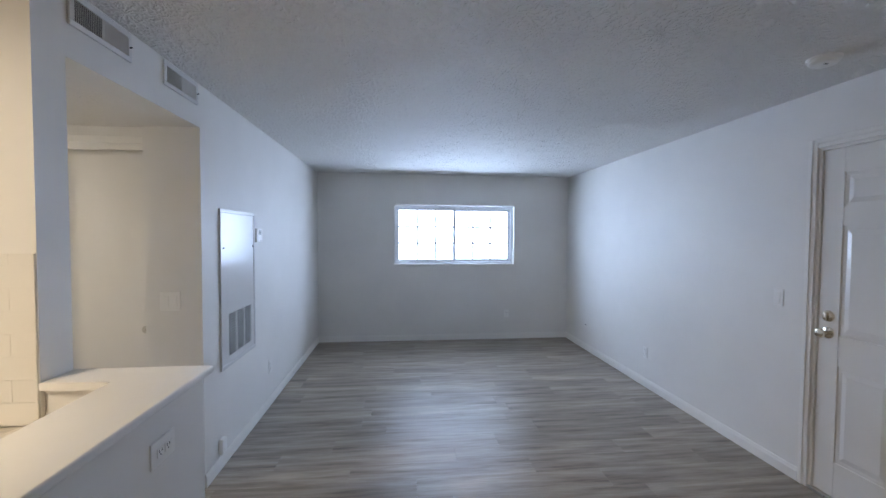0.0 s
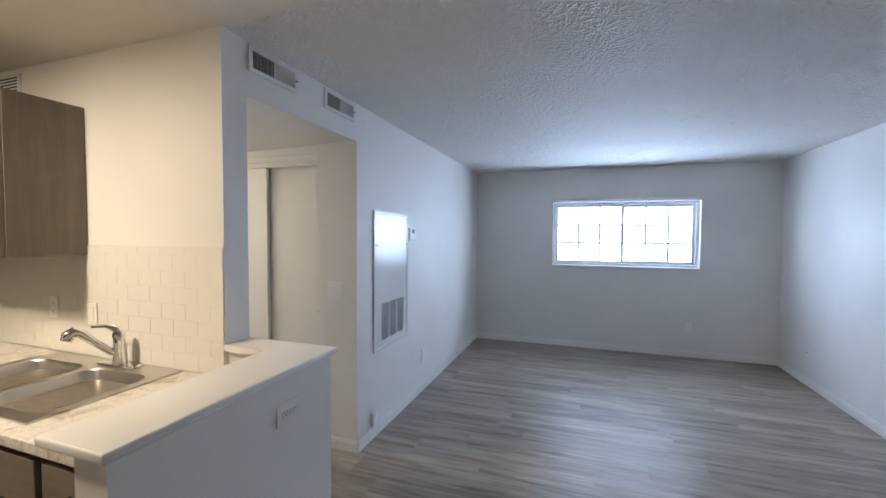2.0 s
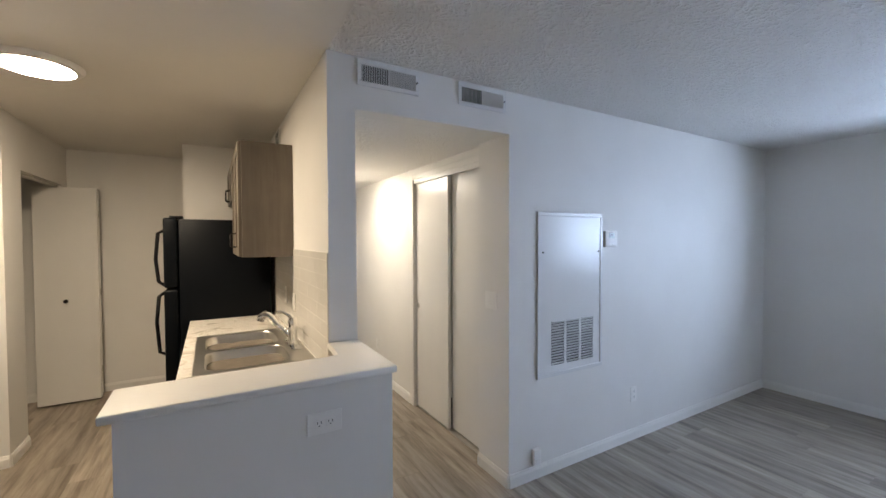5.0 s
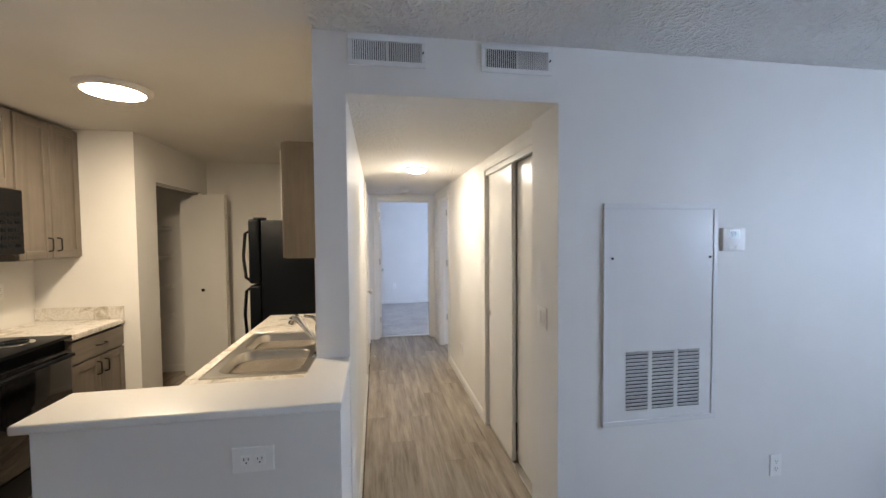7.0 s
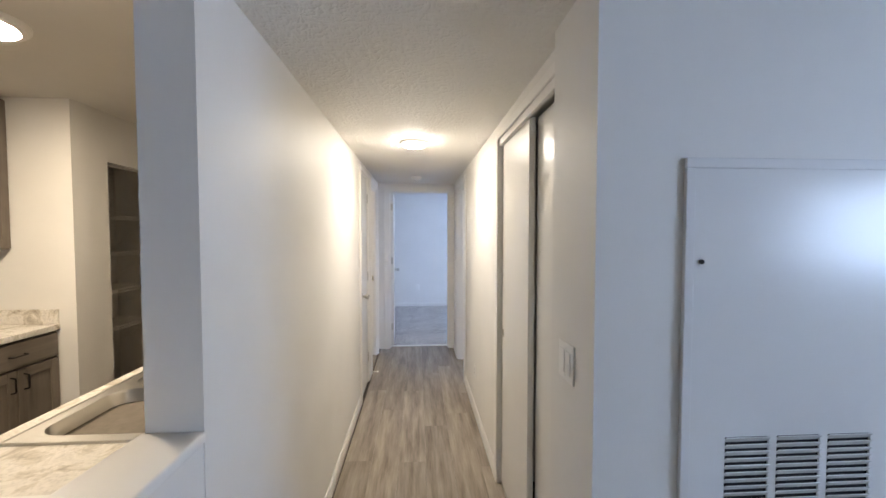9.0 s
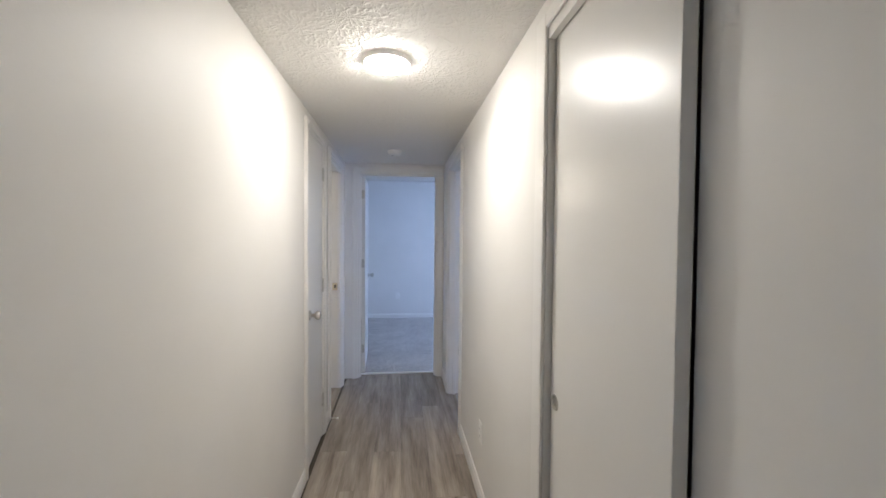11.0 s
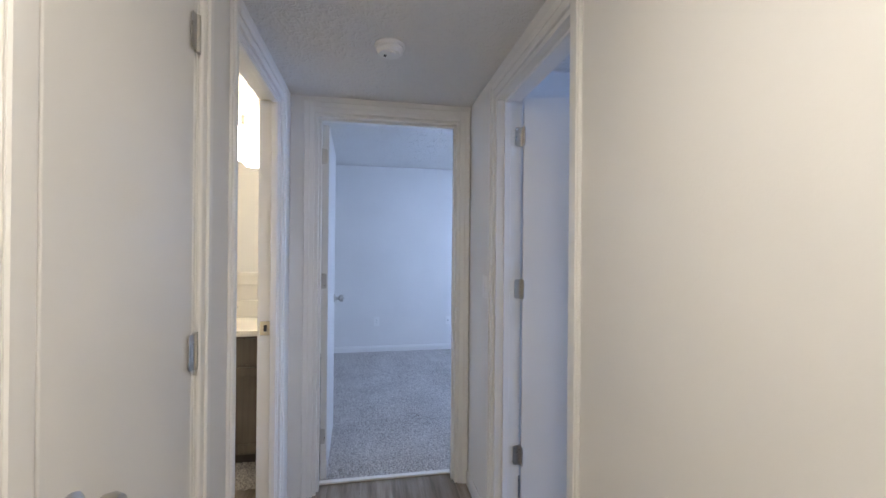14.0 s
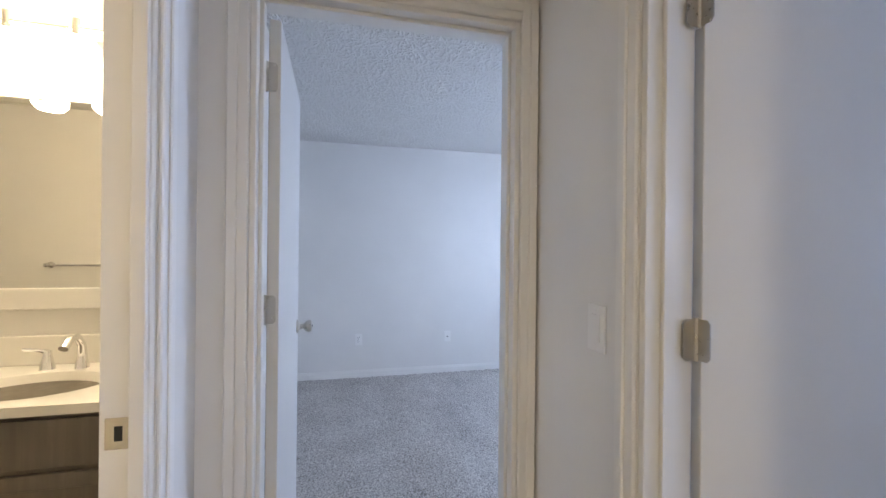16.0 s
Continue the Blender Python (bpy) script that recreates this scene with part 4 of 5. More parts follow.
def sink():
    d = thing("kitchen_sink", ((SX0 + SX1) / 2, (SY0 + SY1) / 2, 0.92), "double-bowl stainless steel drop-in sink", "sink")
    ym = [(SY0 + 0.05, SY1 - 0.105)]
    xm = (SX0 + SX1) / 2
    bowls = [(SX0 + 0.045, xm - 0.018), (xm + 0.018, SX1 - 0.045)]
    b0, b1 = ym[0]
    bm = bmesh.new()
    zt = 0.9215

    def rr(x0, x1, y0, y1, r, z, k=6):
        out = []
        for cx, cy, a0 in ((x1 - r, y1 - r, 0), (x0 + r, y1 - r, 90), (x0 + r, y0 + r, 180), (x1 - r, y0 + r, 270)):
            for i in range(k + 1):
                a = radians(a0 + 90 * i / k)
                out.append((cx + r * math.cos(a), cy + r * math.sin(a), z))
        return out
    # rim: flat strips round the bowls
    for q in ((SX0, SX1, SY0, b0), (SX0, SX1, b1, SY1), (SX0, bowls[0][0], b0, b1), (bowls[0][1], bowls[1][0], b0, b1), (bowls[1][1], SX1, b0, b1)):
        box(bm, q[0], q[1], q[2], q[3], 0.9155, zt)
    box(bm, SX0, SX1, SY0, SY0 + 0.008, zt - 0.001, zt + 0.002, 0.0015, 1)
    box(bm, SX0, SX1, SY1 - 0.008, SY1, zt - 0.001, zt + 0.002, 0.0015, 1)
    box(bm, SX0, SX0 + 0.008, SY0 + 0.008, SY1 - 0.008, zt - 0.001, zt + 0.002, 0.0015, 1)
    box(bm, SX1 - 0.008, SX1, SY0 + 0.008, SY1 - 0.008, zt - 0.001, zt + 0.002, 0.0015, 1)
    part("rim", bm, STEEL, d)
    for x0, x1 in bowls:
        bm = bmesh.new()
        r, k = 0.075, 6
        # corner fillets fill the square hole up to the rounded bowl
        rings = []
        for ins, z, rad in ((0, zt + 0.0004, r), (0.004, zt - 0.006, r), (0.012, zt - 0.1, r - 0.005), (0.016, zt - 0.16, r - 0.01), (0.035, zt - 0.184, 0.055), (0.1, zt - 0.19, 0.03)):
            rings.append([bm.verts.new(p) for p in rr(x0 + ins, x1 - ins, b0 + ins, b1 - ins, rad, z, k)])
        n = len(rings[0])
        for p, q in zip(rings, rings[1:]):
            for i in range(n):
                bm.faces.new((p[i], p[(i + 1) % n], q[(i + 1) % n], q[i]))
        bm.faces.new(rings[-1])
        for c, (cx, cy) in enumerate(((x1, b1), (x0, b1), (x0, b0), (x1, b0))):
            v = bm.verts.new((cx, cy, zt + 0.0004))
            for i in range(k):
                bm.faces.new((v, rings[0][c * (k + 1) + i], rings[0][c * (k + 1) + i + 1]))
        bo = part("bowl", bm, STEEL, d, "", True)
        part("drain", lathe(bmesh.new(), [(0.045, 0.0), (0.043, 0.004), (0.03, 0.002), (0.002, 0.001)], Matrix.Translation(((x0 + x1) / 2, (b0 + b1) / 2, zt - 0.1898))), CHROME, bo, "", True)
    return d


sink()
fx, fy = -1.60, 1.776
d = thing("kitchen_faucet", (fx, fy, 0.922), "chrome single-lever kitchen faucet with pull-out spout", "faucet")
part("base_plate", B(fx - 0.12, fx + 0.12, fy - 0.028, fy + 0.028, 0.9222, 0.931, bevel=0.004), CHROME, d, "", True)
part("body", lathe(bmesh.new(), [(0.029, 0), (0.027, 0.02), (0.025, 0.1), (0.027, 0.135), (0.02, 0.155), (0.002, 0.162)], Matrix.Translation((fx, fy, 0.931))), CHROME, d, "", True)
dirx, diry = -0.42, -0.91
part("lever", tube(bmesh.new(), [(fx, fy, 1.075), (fx + 0.015 * dirx, fy + 0.015 * diry, 1.1), (fx + 0.05 * dirx, fy + 0.05 * diry, 1.118), (fx + 0.1 * dirx, fy + 0.1 * diry, 1.122)], [0.016, 0.015, 0.009, 0.007], 10), CHROME, d, "", True)
sp = part("spout", tube(bmesh.new(), [(fx + r_ * dirx, fy + r_ * diry, z_) for r_, z_ in ((0.0, 0.965), (0.035, 0.995), (0.07, 1.03), (0.11, 1.072))], [0.014, 0.016, 0.0165, 0.017], 12), CHROME, d, "", True)
part("spray_head", tube(bmesh.new(), [(fx + r_ * dirx, fy + r_ * diry, z_) for r_, z_ in ((0.105, 1.068), (0.135, 1.1), (0.157, 1.106), (0.175, 1.094), (0.182, 1.072))], [0.018, 0.022, 0.025, 0.026, 0.022], 14), CHROME, sp, "", True)

# wall cabinets over the sink run
cabinet("wall_cabinet", -2.655, -1.925, KN0 - 0.002, 1.535, 1.437, 2.176, -1, "taupe two-door wall cabinet by the sink",
        [(-2.65, -2.293, 1.442, 2.17, (-2.335, 1.545)), (-2.287, -1.93, 1.442, 2.17, (-2.245, 1.545))])
cabinet("wall_cabinet", -3.548, -2.658, KN0 - 0.002, 1.535, 1.86, 2.176, -1, "short taupe cabinet above the refrigerator",
        [(-3.54, -3.106, 1.866, 2.17, (-3.15, 1.93)), (-3.1, -2.664, 1.866, 2.17, (-3.06, 1.93))])

# refrigerator
d = thing("refrigerator", (-3.16, 1.45, 0), "black top-freezer refrigerator with textured sides", "refrigerator")
F0, F1 = -3.53, -2.80
part("body", B(F0, F1, 1.15, 1.81, 0.02, 1.71, bevel=0.008), BLACK, d, "", True)
for nm, z0, z1 in (("fridge_door", 0.1, 1.165), ("freezer_door", 1.18, 1.72)):
    o = part(nm, B(F0, F1, 1.05, 1.142, z0, z1, bevel=0.018, seg=3), BLACK, d, "", True)
    zs = [z1 - 0.5, z1 - 0.48, z1 - 0.25, z1 - 0.05, z1 - 0.02] if nm == "fridge_door" else [z0 + 0.02, z0 + 0.05, z0 + 0.22, z0 + 0.42, z0 + 0.44]
    part("handle", tube(bmesh.new(), [(F1 - 0.05, 1.05 - dd_, z) for dd_, z in zip((-0.004, 0.035, 0.052, 0.035, -0.004), zs)], 0.013, 10), BLACK_GLASS, o, "glossy black bow handle", True)
part("toe_grille", B(F0 + 0.02, F1 - 0.02, 1.11, 1.15, 0.0, 0.09), BLACK, d)
for x in (F0 + 0.06, F1 - 0.06):
    part("foot", rod(bmesh.new(), (x, 1.7, 0), (x, 1.7, 0.03), 0.02, 12), BLACK, d)
part("hinge_cover", B(F1 - 0.09, F1 - 0.02, 1.09, 1.18, 1.715, 1.735, bevel=0.004), BLACK, d, "", True)

# stove side
SF = 0.02
cabinet("base_cabinet", -2.925, -2.335, KS + 0.003, SF, 0, 0.875, 1, "taupe base cabinet with drawer beside the stove",
        [(-2.915, -2.633, 0.125, 0.69, (-2.672, 0.61)), (-2.627, -2.345, 0.125, 0.69, (-2.588, 0.61))], [(-2.915, -2.345, 0.705, 0.86, "h")], 0.1)
bm = box(bmesh.new(), -2.928, -2.337, KS + 0.003, SF + 0.03, 0.877, 0.915, 0.004, 2)
w2 = single("worktop", bm, LAMINATE, "marbled beige laminate worktop beside the stove", "worktop")
single("counter_upstand", B(-2.928, -2.91, KS + 0.003, SF + 0.025, 0.916, 1.015, bevel=0.003), LAMINATE, "marbled laminate upstand at the wall end", "upstand")
cabinet("wall_cabinet", -2.928, -2.335, KS + 0.002, -0.26, 1.425, 2.425, 1, "tall taupe two-door wall cabinet by the stove",
        [(-2.92, -2.634, 1.432, 2.415, (-2.672, 1.53)), (-2.628, -2.343, 1.432, 2.415, (-2.59, 1.53))])
cabinet("wall_cabinet", -2.33, -1.575, KS + 0.002, -0.26, 1.9, 2.425, 1, "taupe cabinet above the microwave",
        [(-2.325, -1.955, 1.906, 2.415, (-1.995, 1.97)), (-1.949, -1.58, 1.906, 2.415, (-1.91, 1.97))])
cabinet("wall_cabinet", -1.57, -0.62, KS + 0.002, -0.26, 1.425, 2.425, 1, "taupe two-door wall cabinet past the stove",
        [(-1.565, -1.1, 1.432, 2.415, (-1.14, 1.53)), (-1.094, -0.63, 1.432, 2.415, (-1.05, 1.53))])
cabinet("base_cabinet", -1.57, -0.62, KS + 0.003, SF, 0, 0.875, 1, "taupe base cabinet past the stove",
        [(-1.56, -1.1, 0.125, 0.69, (-1.14, 0.61)), (-1.094, -0.63, 0.125, 0.69, (-1.05, 0.61))], [(-1.56, -0.63, 0.705, 0.86, "h")], 0.1)
single("worktop", box(bmesh.new(), -1.568, -0.605, KS + 0.003, SF + 0.03, 0.877, 0.915, 0.004, 2), LAMINATE, "marbled beige laminate worktop past the stove", "worktop")
d = thing("microwave", (-1.95, -0.48, 1.46), "black over-range microwave oven above the stove", "microwave")
part("body", B(-2.328, -1.577, KS + 0.003, -0.22, 1.47, 1.898, bevel=0.005), BLACK, d)
o = part("door", B(-2.12, -1.58, -0.219, -0.192, 1.475, 1.893, bevel=0.005), BLACK_GLASS, d)
part("handle", tube(bmesh.new(), [(-2.1, -0.194, 1.53), (-2.1, -0.165, 1.56), (-2.1, -0.165, 1.8), (-2.1, -0.194, 1.84)], 0.01, 8), BLACK, o, "", True)
o = part("control_panel", B(-2.325, -2.125, -0.219, -0.194, 1.475, 1.893, bevel=0.004), BLACK_GLASS, d)
for i in range(5):
    for j in range(3):
        part("button", B(-2.295 + j * 0.05, -2.262 + j * 0.05, -0.1945, -0.1925, 1.52 + i * 0.05, 1.545 + i * 0.05), BLACK, o)
d = thing("stove", (-1.95, -0.35, 0), "black electric range with coil burners", "stove")
part("body", B(-2.33, -1.575, KS + 0.004, SF - 0.01, 0.03, 0.9, bevel=0.003), BLACK, d)
part("cooktop", B(-2.332, -1.573, KS + 0.004, SF + 0.035, 0.902, 0.924, bevel=0.006), BLACK, d, "glossy black enamel top", True)
o = part("oven_door", B(-2.325, -1.58, SF - 0.009, SF + 0.03, 0.22, 0.83, bevel=0.008), BLACK_GLASS, d, "", True)
part("handle", tube(bmesh.new(), [(-2.29, SF + 0.028, 0.8), (-2.28, SF + 0.07, 0.8), (-1.63, SF + 0.07, 0.8), (-1.62, SF + 0.028, 0.8)], 0.013, 10), BLACK, o, "", True)
part("drawer", B(-2.325, -1.58, SF - 0.009, SF + 0.025, 0.04, 0.21, bevel=0.006), BLACK, d, "", True)
part("backguard", B(-2.33, -1.575, KS + 0.004, KS + 0.07, 0.924, 1.1, bevel=0.008), BLACK, d, "", True)
for bx, by, br in ((-2.13, -0.13, 0.075), (-1.77, -0.13, 0.095), (-2.13, -0.4, 0.095), (-1.77, -0.4, 0.075)):
    pan = part("drip_pan", lathe(bmesh.new(), [(br + 0.022, 0.9245), (br + 0.02, 0.929), (br + 0.004, 0.927), (br - 0.02, 0.9255), (0.01, 0.925)], Matrix.Translation((bx, by, 0))), CHROME, d, "chrome drip pan", True)
    pts = [(bx + (0.012 + (br - 0.012) * i / 96) * math.cos(i * 6.2832 * 4 / 96), by + (0.012 + (br - 0.012) * i / 96) * math.sin(i * 6.2832 * 4 / 96), 0.934) for i in range(97)]
    part("coil", tube(bmesh.new(), pts, 0.0045, 6), BLACK, pan, "", True)

plate("light_switch", (-1.89, KN0 - 0.008, 1.135), "-y", "rocker", "white rocker switch on the tiled wall", "switch")
plate("wall_outlet", (-2.2, KN0 - 0.008, 1.15), "-y", "outlet", "white duplex outlet on the tiled wall", "outlet")
plate("wall_outlet", (-2.62, KS, 1.19), "+y", "outlet", "white duplex outlet on the stove wall", "outlet")
d = thing("air_vent", (-2.54, KN0, 2.36), "small white register high on kitchen wall", "vent")
part("frame", B(-2.64, -2.44, KN0 - 0.012, KN0 - 0.001, 2.27, 2.41, bevel=0.003), GRILLE_WHITE, d)
for i in range(7):
    part("slot", B(-2.62, -2.46, KN0 - 0.0128, KN0 - 0.011, 2.286 + i * 0.0165, 2.294 + i * 0.0165), SLOT, d)

# ---- pantry ----
for z in (0.68, 1.02, 1.36, 1.69):
    d = thing("wire_shelf", (-3.7, -0.45, z), "white coated wire pantry shelf, empty", "shelf", "pantry shelves")
    for y, zz in ((-0.245, z), (-0.245, z - 0.028), (-0.45, z - 0.004), (KS + 0.01, z - 0.004)):
        part("rail", rod(bmesh.new(), (-3.035, y, zz), (KW + 0.005, y, zz), 0.0045, 6), WIRE, d)
    bm = bmesh.new()
    n = 52
    for i in range(n):
        x = -3.04 + (KW + 0.01 + 3.04) * i / (n - 1)
        box(bm, x - 0.002, x + 0.002, KS + 0.006, -0.245, z - 0.0013, z + 0.0013)
        box(bm, x - 0.002, x + 0.002, -0.2465, -0.2435, z - 0.03, z)
    part("wires", bm, WIRE, d)
    for x in (KW + 0.012, -3.7):
        part("brace", tube(bmesh.new(), [(x, -0.25, z - 0.015), (x, -0.3, z - 0.05), (x, KS + 0.004, z - 0.26)], 0.005, 6), WIRE, d)
    part("end_bracket", B(KW + 0.001, KW + 0.014, -0.262, -0.228, z - 0.035, z + 0.012, bevel=0.002), PLASTIC, d)
d = thing("bifold_door", (PX0 + 0.03, 0.2, 0), "white flush bifold pantry door, folded open", "door")
leaf1 = B(-4.135, -4.107, -0.03, 0.425, 0.02, PZ - 0.03, bevel=0.002)
leaf2 = B(-4.172, -4.144, -0.025, 0.43, 0.02, PZ - 0.03, bevel=0.002)
a = part("leaf", leaf1, DOOR, d)
part("leaf", leaf2, DOOR, d)
part("knob", lathe(bmesh.new(), [(0.012, 0), (0.01, 0.012), (0.018, 0.02), (0.018, 0.028), (0.004, 0.033)], Matrix.Translation((-4.107, 0.19, 0.98)) @ pose(0, 0, 0, 0, 90, 0)), BRONZE, a, "small round dark knob", True)
for z in (0.3, 1.05, 1.8):
    part("hinge", rod(bmesh.new(), (-4.14, 0.432, z - 0.03), (-4.14, 0.432, z + 0.03), 0.005, 8), NICKEL, d)
structure("trim_pantry_track", B(PX0, PX1, PY - 0.07, PY - 0.03, PZ - 0.022, PZ - 0.001), NICKEL, "metal head track of the pantry door", "trim")

# ---- bathroom ----
VX = -5.670
d = thing("vanity_cabinet", (-5.930, 1.26, 0), "taupe bathroom vanity cabinet with two doors", "vanity")
v0, v1 = 0.80, HL - 0.145
part("body", B(BX + 0.003, VX - 0.02, v0, v1, 0.09, 0.815, bevel=0.0015), WOOD, d)
# near-black colour puts the shade under the vanity into the kick
part("toe_kick", B(BX + 0.003, VX - 0.09, v0, v1, 0, 0.09), TOE_SHADE, d)


def shaker_x(parent, y0, y1, z0, z1, xf, name, hy=None):
    bm = bmesh.new()
    s = 0.05 if name == "door" else 0
    if s:
        box(bm, xf + 0.001, xf + 0.01, y0 + s, y1 - s, z0 + s, z1 - s)
    else:
        box(bm, xf + 0.001, xf + 0.019, y0, y1, z0, z1, 0.003, 2)
    o = part(name, bm, WOOD, parent)
    for nm, *q in (("stile", y0, y0 + s, z0, z1), ("stile", y1 - s, y1, z0, z1), ("rail", y0 + s, y1 - s, z0, z0 + s), ("rail", y0 + s, y1 - s, z1 - s, z1)) if s else ():
        part(nm, B(xf + 0.001, xf + 0.019, q[0], q[1], q[2], q[3], bevel=0.0018, seg=1), WOOD, o)
    if hy:
        zc = z1 - 0.11
        pts = [(xf + 0.019 + 0.03 * min(1.0, math.sin(math.pi * i / 12) * 1.9), hy, zc - math.cos(math.pi * i / 12) * 0.05) for i in range(13)]
        part("handle", tube(bmesh.new(), pts, 0.005, 8), BRONZE, o, "dark bronze bow handle", True)


ymid = (v0 + v1) / 2 - 0.12
shaker_x(d, v0 + 0.01, v1 - 0.01, 0.645, 0.80, VX - 0.02, "drawer_front")
shaker_x(d, v0 + 0.01, ymid - 0.003, 0.11, 0.625, VX - 0.02, "door", ymid - 0.035)
shaker_x(d, ymid + 0.003, v1 - 0.01, 0.11, 0.625, VX - 0.02, "door", ymid + 0.035)
# top with a moulded oval bowl
d = thing("bathroom_sink", (-5.930, 1.26, 0.82), "white cultured marble sink top with oval basin", "sink")
bm = bmesh.new()
cx, cy, rx, ry, seg = -5.900, 1.26, 0.165, 0.235, 48
x0, x1 = BX + 0.003, VX + 0.012


def rect_point(a):
    c, s = math.cos(a), math.sin(a)
    k = min(((x1 if c > 0 else x0) - cx) / c if abs(c) > 1e-6 else 1e9, ((v1 if s > 0 else v0 - 0.012) - cy) / s if abs(s) > 1e-6 else 1e9)
    return (cx + c * k, cy + s * k)


angles = sorted({6.28318 * i / seg for i in range(seg)} | {math.atan2(b - cy, a - cx) % 6.28318 for a in (x0, x1) for b in (v0 - 0.012, v1)})
rings = [[bm.verts.new((*rect_point(a), z)) for a in angles] for z in (0.818, 0.85)]
for k, z in ((1.06, 0.8505), (1.0, 0.847), (0.93, 0.825), (0.8, 0.775), (0.55, 0.738), (0.15, 0.728)):
    rings.append([bm.verts.new((cx + rx * k * math.cos(a), cy + ry * k * math.sin(a), z)) for a in angles])
for p, q in zip(rings, rings[1:]):
    for i in range(len(angles)):
        j = (i + 1) % len(angles)
        bm.faces.new((p[i], p[j], q[j], q[i]))
bm.faces.new(rings[-1])
top = part("basin_top", bm, MARBLE, d, "", True)
part("backsplash", B(BX + 0.003, BX + 0.022, v0 - 0.012, v1, 0.851, 0.975, bevel=0.005), MARBLE, d)
part("drain", lathe(bmesh.new(), [(0.022, 0.7285), (0.02, 0.732), (0.002, 0.731)], Matrix.Translation((cx, cy, 0))), CHROME, top, "", True)
d = thing("bath_faucet", (-6.090, 1.31, 0.851), "chrome widespread bathroom faucet with two levers", "faucet")
part("spout", tube(bmesh.new(), [(-6.100, 1.31, 0.851), (-6.100, 1.31, 0.9), (-6.095, 1.31, 0.95), (-6.065, 1.31, 0.985), (-6.020, 1.31, 0.985), (-5.985, 1.31, 0.955)], [0.025, 0.017, 0.015, 0.015, 0.015, 0.017], 14), CHROME, d, "", True)
for y, s in ((1.19, -1), (1.43, 1)):
    h = part("valve", lathe(bmesh.new(), [(0.026, 0), (0.022, 0.02), (0.014, 0.06), (0.013, 0.075), (0.004, 0.08)], Matrix.Translation((-6.100, y, 0.851))), CHROME, d, "", True)
    part("lever", tube(bmesh.new(), [(-6.100, y, 0.922), (-6.090, y + s * 0.02, 0.93), (-6.085, y + s * 0.075, 0.937)], [0.009, 0.008, 0.006], 8), CHROME, h, "", True)
d = thing("framed_mirror", (BX, 1.26, 1.5), "large mirror in wide white frame above vanity", "mirror")
my0, my1, mz0, mz1 = 0.82, 1.79, 1.085, 2.06
bm = bmesh.new()
for q in ((my0, my1, mz0, mz0 + 0.09), (my0, my1, mz1 - 0.09, mz1), (my0, my0 + 0.09, mz0 + 0.09, mz1 - 0.09), (my1 - 0.09, my1, mz0 + 0.09, mz1 - 0.09)):
    box(bm, BX + 0.001, BX + 0.022, q[0], q[1], q[2], q[3], 0.004, 2)
part("frame", bm, TRIM, d)
part("mirror_glass", B(BX + 0.002, BX + 0.01, my0 + 0.085, my1 - 0.085, mz0 + 0.085, mz1 - 0.085), MIRROR, d)
d = thing("vanity_light", (BX, 1.3, 2.2), "three-shade brushed nickel vanity light, lit", "wall light")
part("back_plate", B(BX + 0.001, BX + 0.022, 1.23, 1.37, 2.12, 2.24, bevel=0.008), NICKEL, d, "", True)
part("bar", rod(bmesh.new(), (BX + 0.13, 1.0, 2.235), (BX + 0.13, 1.6, 2.235), 0.008, 12), NICKEL, d)
for y in (1.26, 1.34):
    part("arm", tube(bmesh.new(), [(BX + 0.02, y, 2.19), (BX + 0.08, y, 2.2), (BX + 0.13, y, 2.235)], 0.007, 8), NICKEL, d, "", True)
for y in (1.07, 1.3, 1.53):
    s = part("socket", rod(bmesh.new(), (BX + 0.13, y, 2.19), (BX + 0.13, y, 2.275), 0.014, 14), NICKEL, d)
    part("shade", lathe(bmesh.new(), [(0.03, 2.2), (0.055, 2.185), (0.062, 2.14), (0.066, 2.03), (0.062, 1.985), (0.045, 1.965), (0.02, 1.96)], Matrix.Translation((BX + 0.13, y, 0)), 20), LED_BATH, s, "glowing frosted glass shade", True)
d = thing("towel_bar", (BE, 0.48, 1.2), "chrome towel bar on bathroom wall", "towel bar")
part("bar", rod(bmesh.new(), (BE - 0.06, 0.1, 1.2), (BE - 0.06, 0.86, 1.2), 0.008, 12), CHROME, d)
for y in (0.1, 0.86):
    part("post", lathe(bmesh.new(), [(0.026, 0), (0.024, 0.008), (0.012, 0.015), (0.012, 0.05), (0.016, 0.062), (0.004, 0.07)], Matrix.Translation((BE, y, 1.2)) @ pose(0, 0, 0, 0, -90, 0)), CHROME, d, "", True)

# ---- outside the window ----
structure("ground", B(-60, 60, -60, 60, -0.4, -0.3), pebbled("grass_ground", (0.06, 0.1, 0.035), 0.9, 30, 0.4), "grass ground outside the building", "ground")

# ---- backsplash tiles ----
back = structure("wall_backsplash", B(-2.79, XL - 0.004, KN0 - 0.0045, KN0 - 0.0005, 0.916, 1.486), GROUT, "white glazed tile backsplash behind the sink", "backsplash")
tw, th, gap = 0.152, 0.076, 0.0008
cache = {}


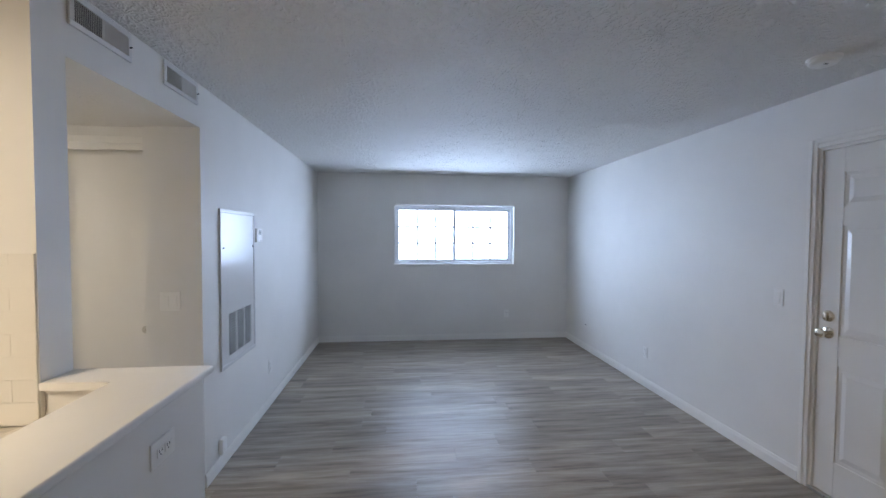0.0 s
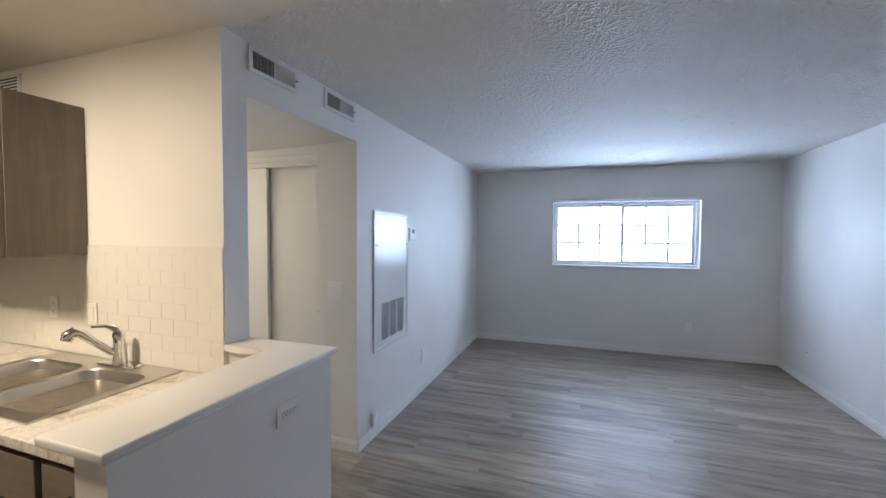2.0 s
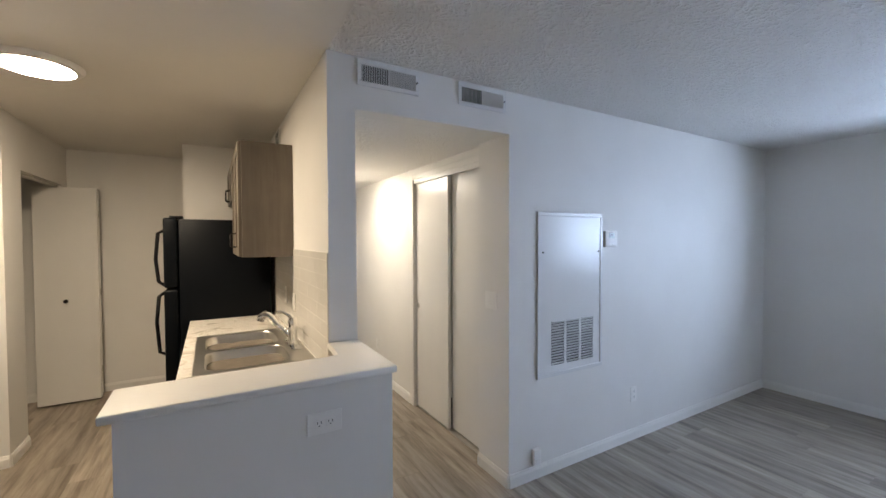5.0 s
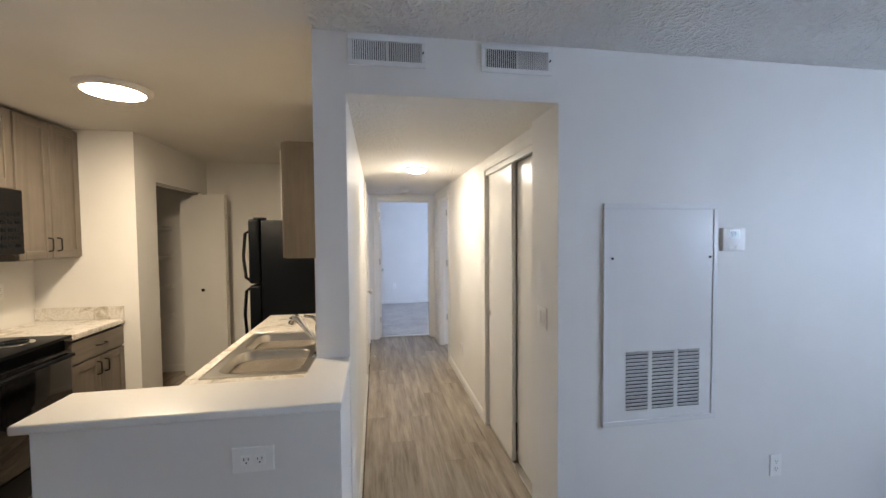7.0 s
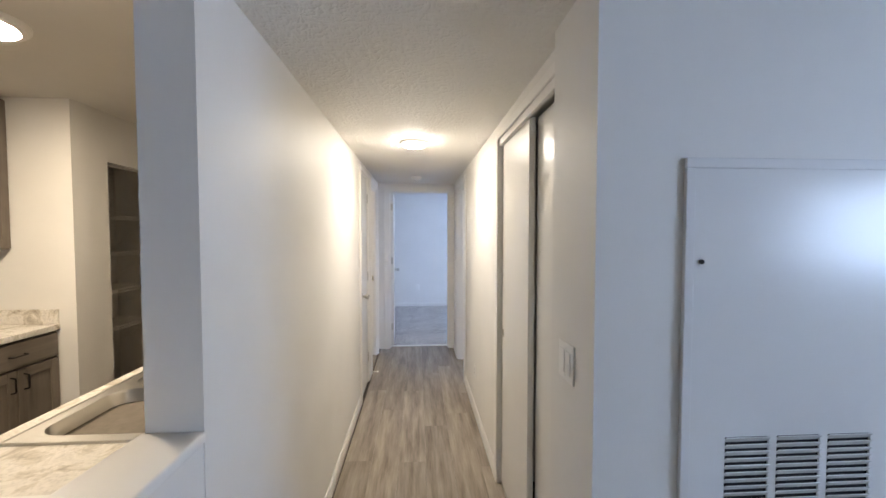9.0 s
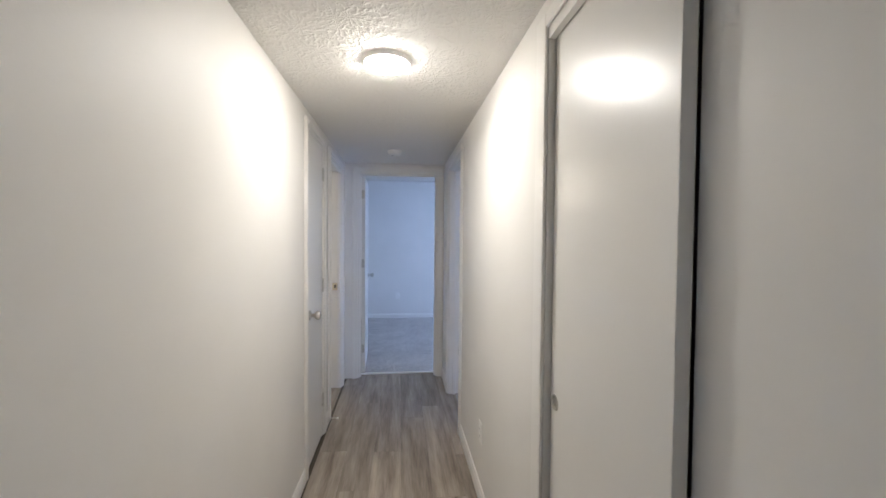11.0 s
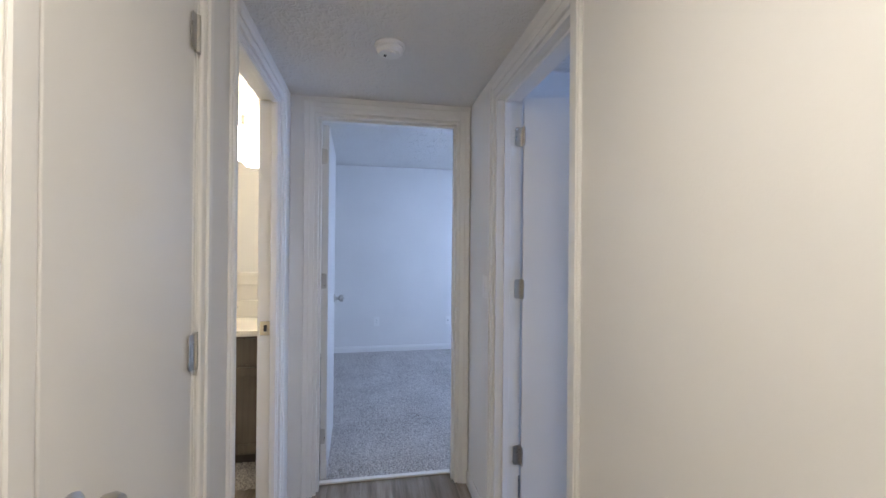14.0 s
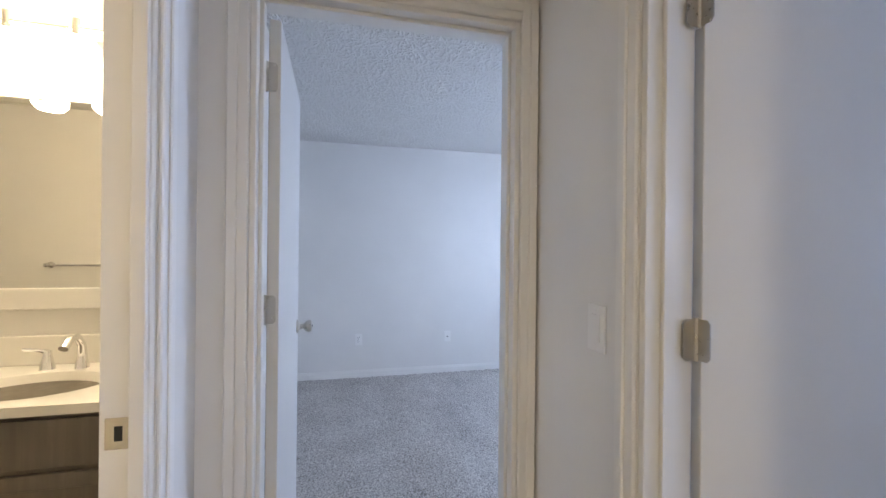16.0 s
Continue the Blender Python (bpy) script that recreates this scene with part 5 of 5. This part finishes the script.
def piece(w, d, h, mat, key, bev):
    """One low block with chamfered top edges, centred, its face towards -y or +z."""
    k = (round(w, 3), round(d, 3), key)
    if k not in cache:
        bm = bmesh.new()
        lo = [bm.verts.new((sx * w / 2, sy * d / 2, -h)) for sx, sy in ((-1, -1), (1, -1), (1, 1), (-1, 1))]
        hi = [bm.verts.new((sx * (w / 2 - bev), sy * (d / 2 - bev), 0)) for sx, sy in ((-1, -1), (1, -1), (1, 1), (-1, 1))]
        bm.faces.new(hi)
        for i in range(4):
            bm.faces.new((lo[i], lo[(i + 1) % 4], hi[(i + 1) % 4], hi[i]))
        cache[k] = mesh(key, bm, mat)
    return cache[k]


rr_ = random.Random(4)
for row in range(8):
    z0 = 0.918 + row * th
    z1 = min(z0 + th, 1.486)
    if z1 - z0 < 0.02:
        continue
    x = XL - 0.005 - (tw / 2 if row % 2 else 0)
    xs = [XL - 0.005] + [x - i * tw for i in range(13) if -2.79 < x - i * tw < XL - 0.006] + [-2.79]
    for a, b in zip(xs, xs[1:]):
        if a - b < 0.02:
            continue
        o = new("tile", piece(a - b - gap, z1 - z0 - gap, 0.004, TILE, "tile", 0.0005))
        o.matrix_world = Matrix.Translation(((a + b) / 2, KN0 - 0.0054 - rr_.random() * 0.0004, (z0 + z1) / 2)) @ pose(0, 0, 0, 90 + rr_.uniform(-0.05, 0.05), 0, 0)
        o.parent = back

# ---- floor planks ----
floor = bpy.data.objects["floor"]
pw, pl = 0.181, 1.22
rp = random.Random(9)
y = YS
while y < YN:
    y1 = min(y + pw, YN)
    yc = (y + y1) / 2
    if yc < KN0:
        x0 = KW
    elif KN1 - 0.05 < yc < HR + 0.1:
        x0 = XB - 0.11
    else:
        x0 = XL
    x = x0 - rp.uniform(0.05, pl - 0.05)
    while x < XR:
        a, b = max(x, x0), min(x + pl, XR + 0.01)
        if b - a > 0.03:
            o = new("plank", piece(b - a - 0.0004, y1 - y - 0.0004, 0.006, PLANK, "plank", 0.0004))
            o.location = ((a + b) / 2, yc, 0.0)
            o.parent = floor
        x += pl
    y = y1
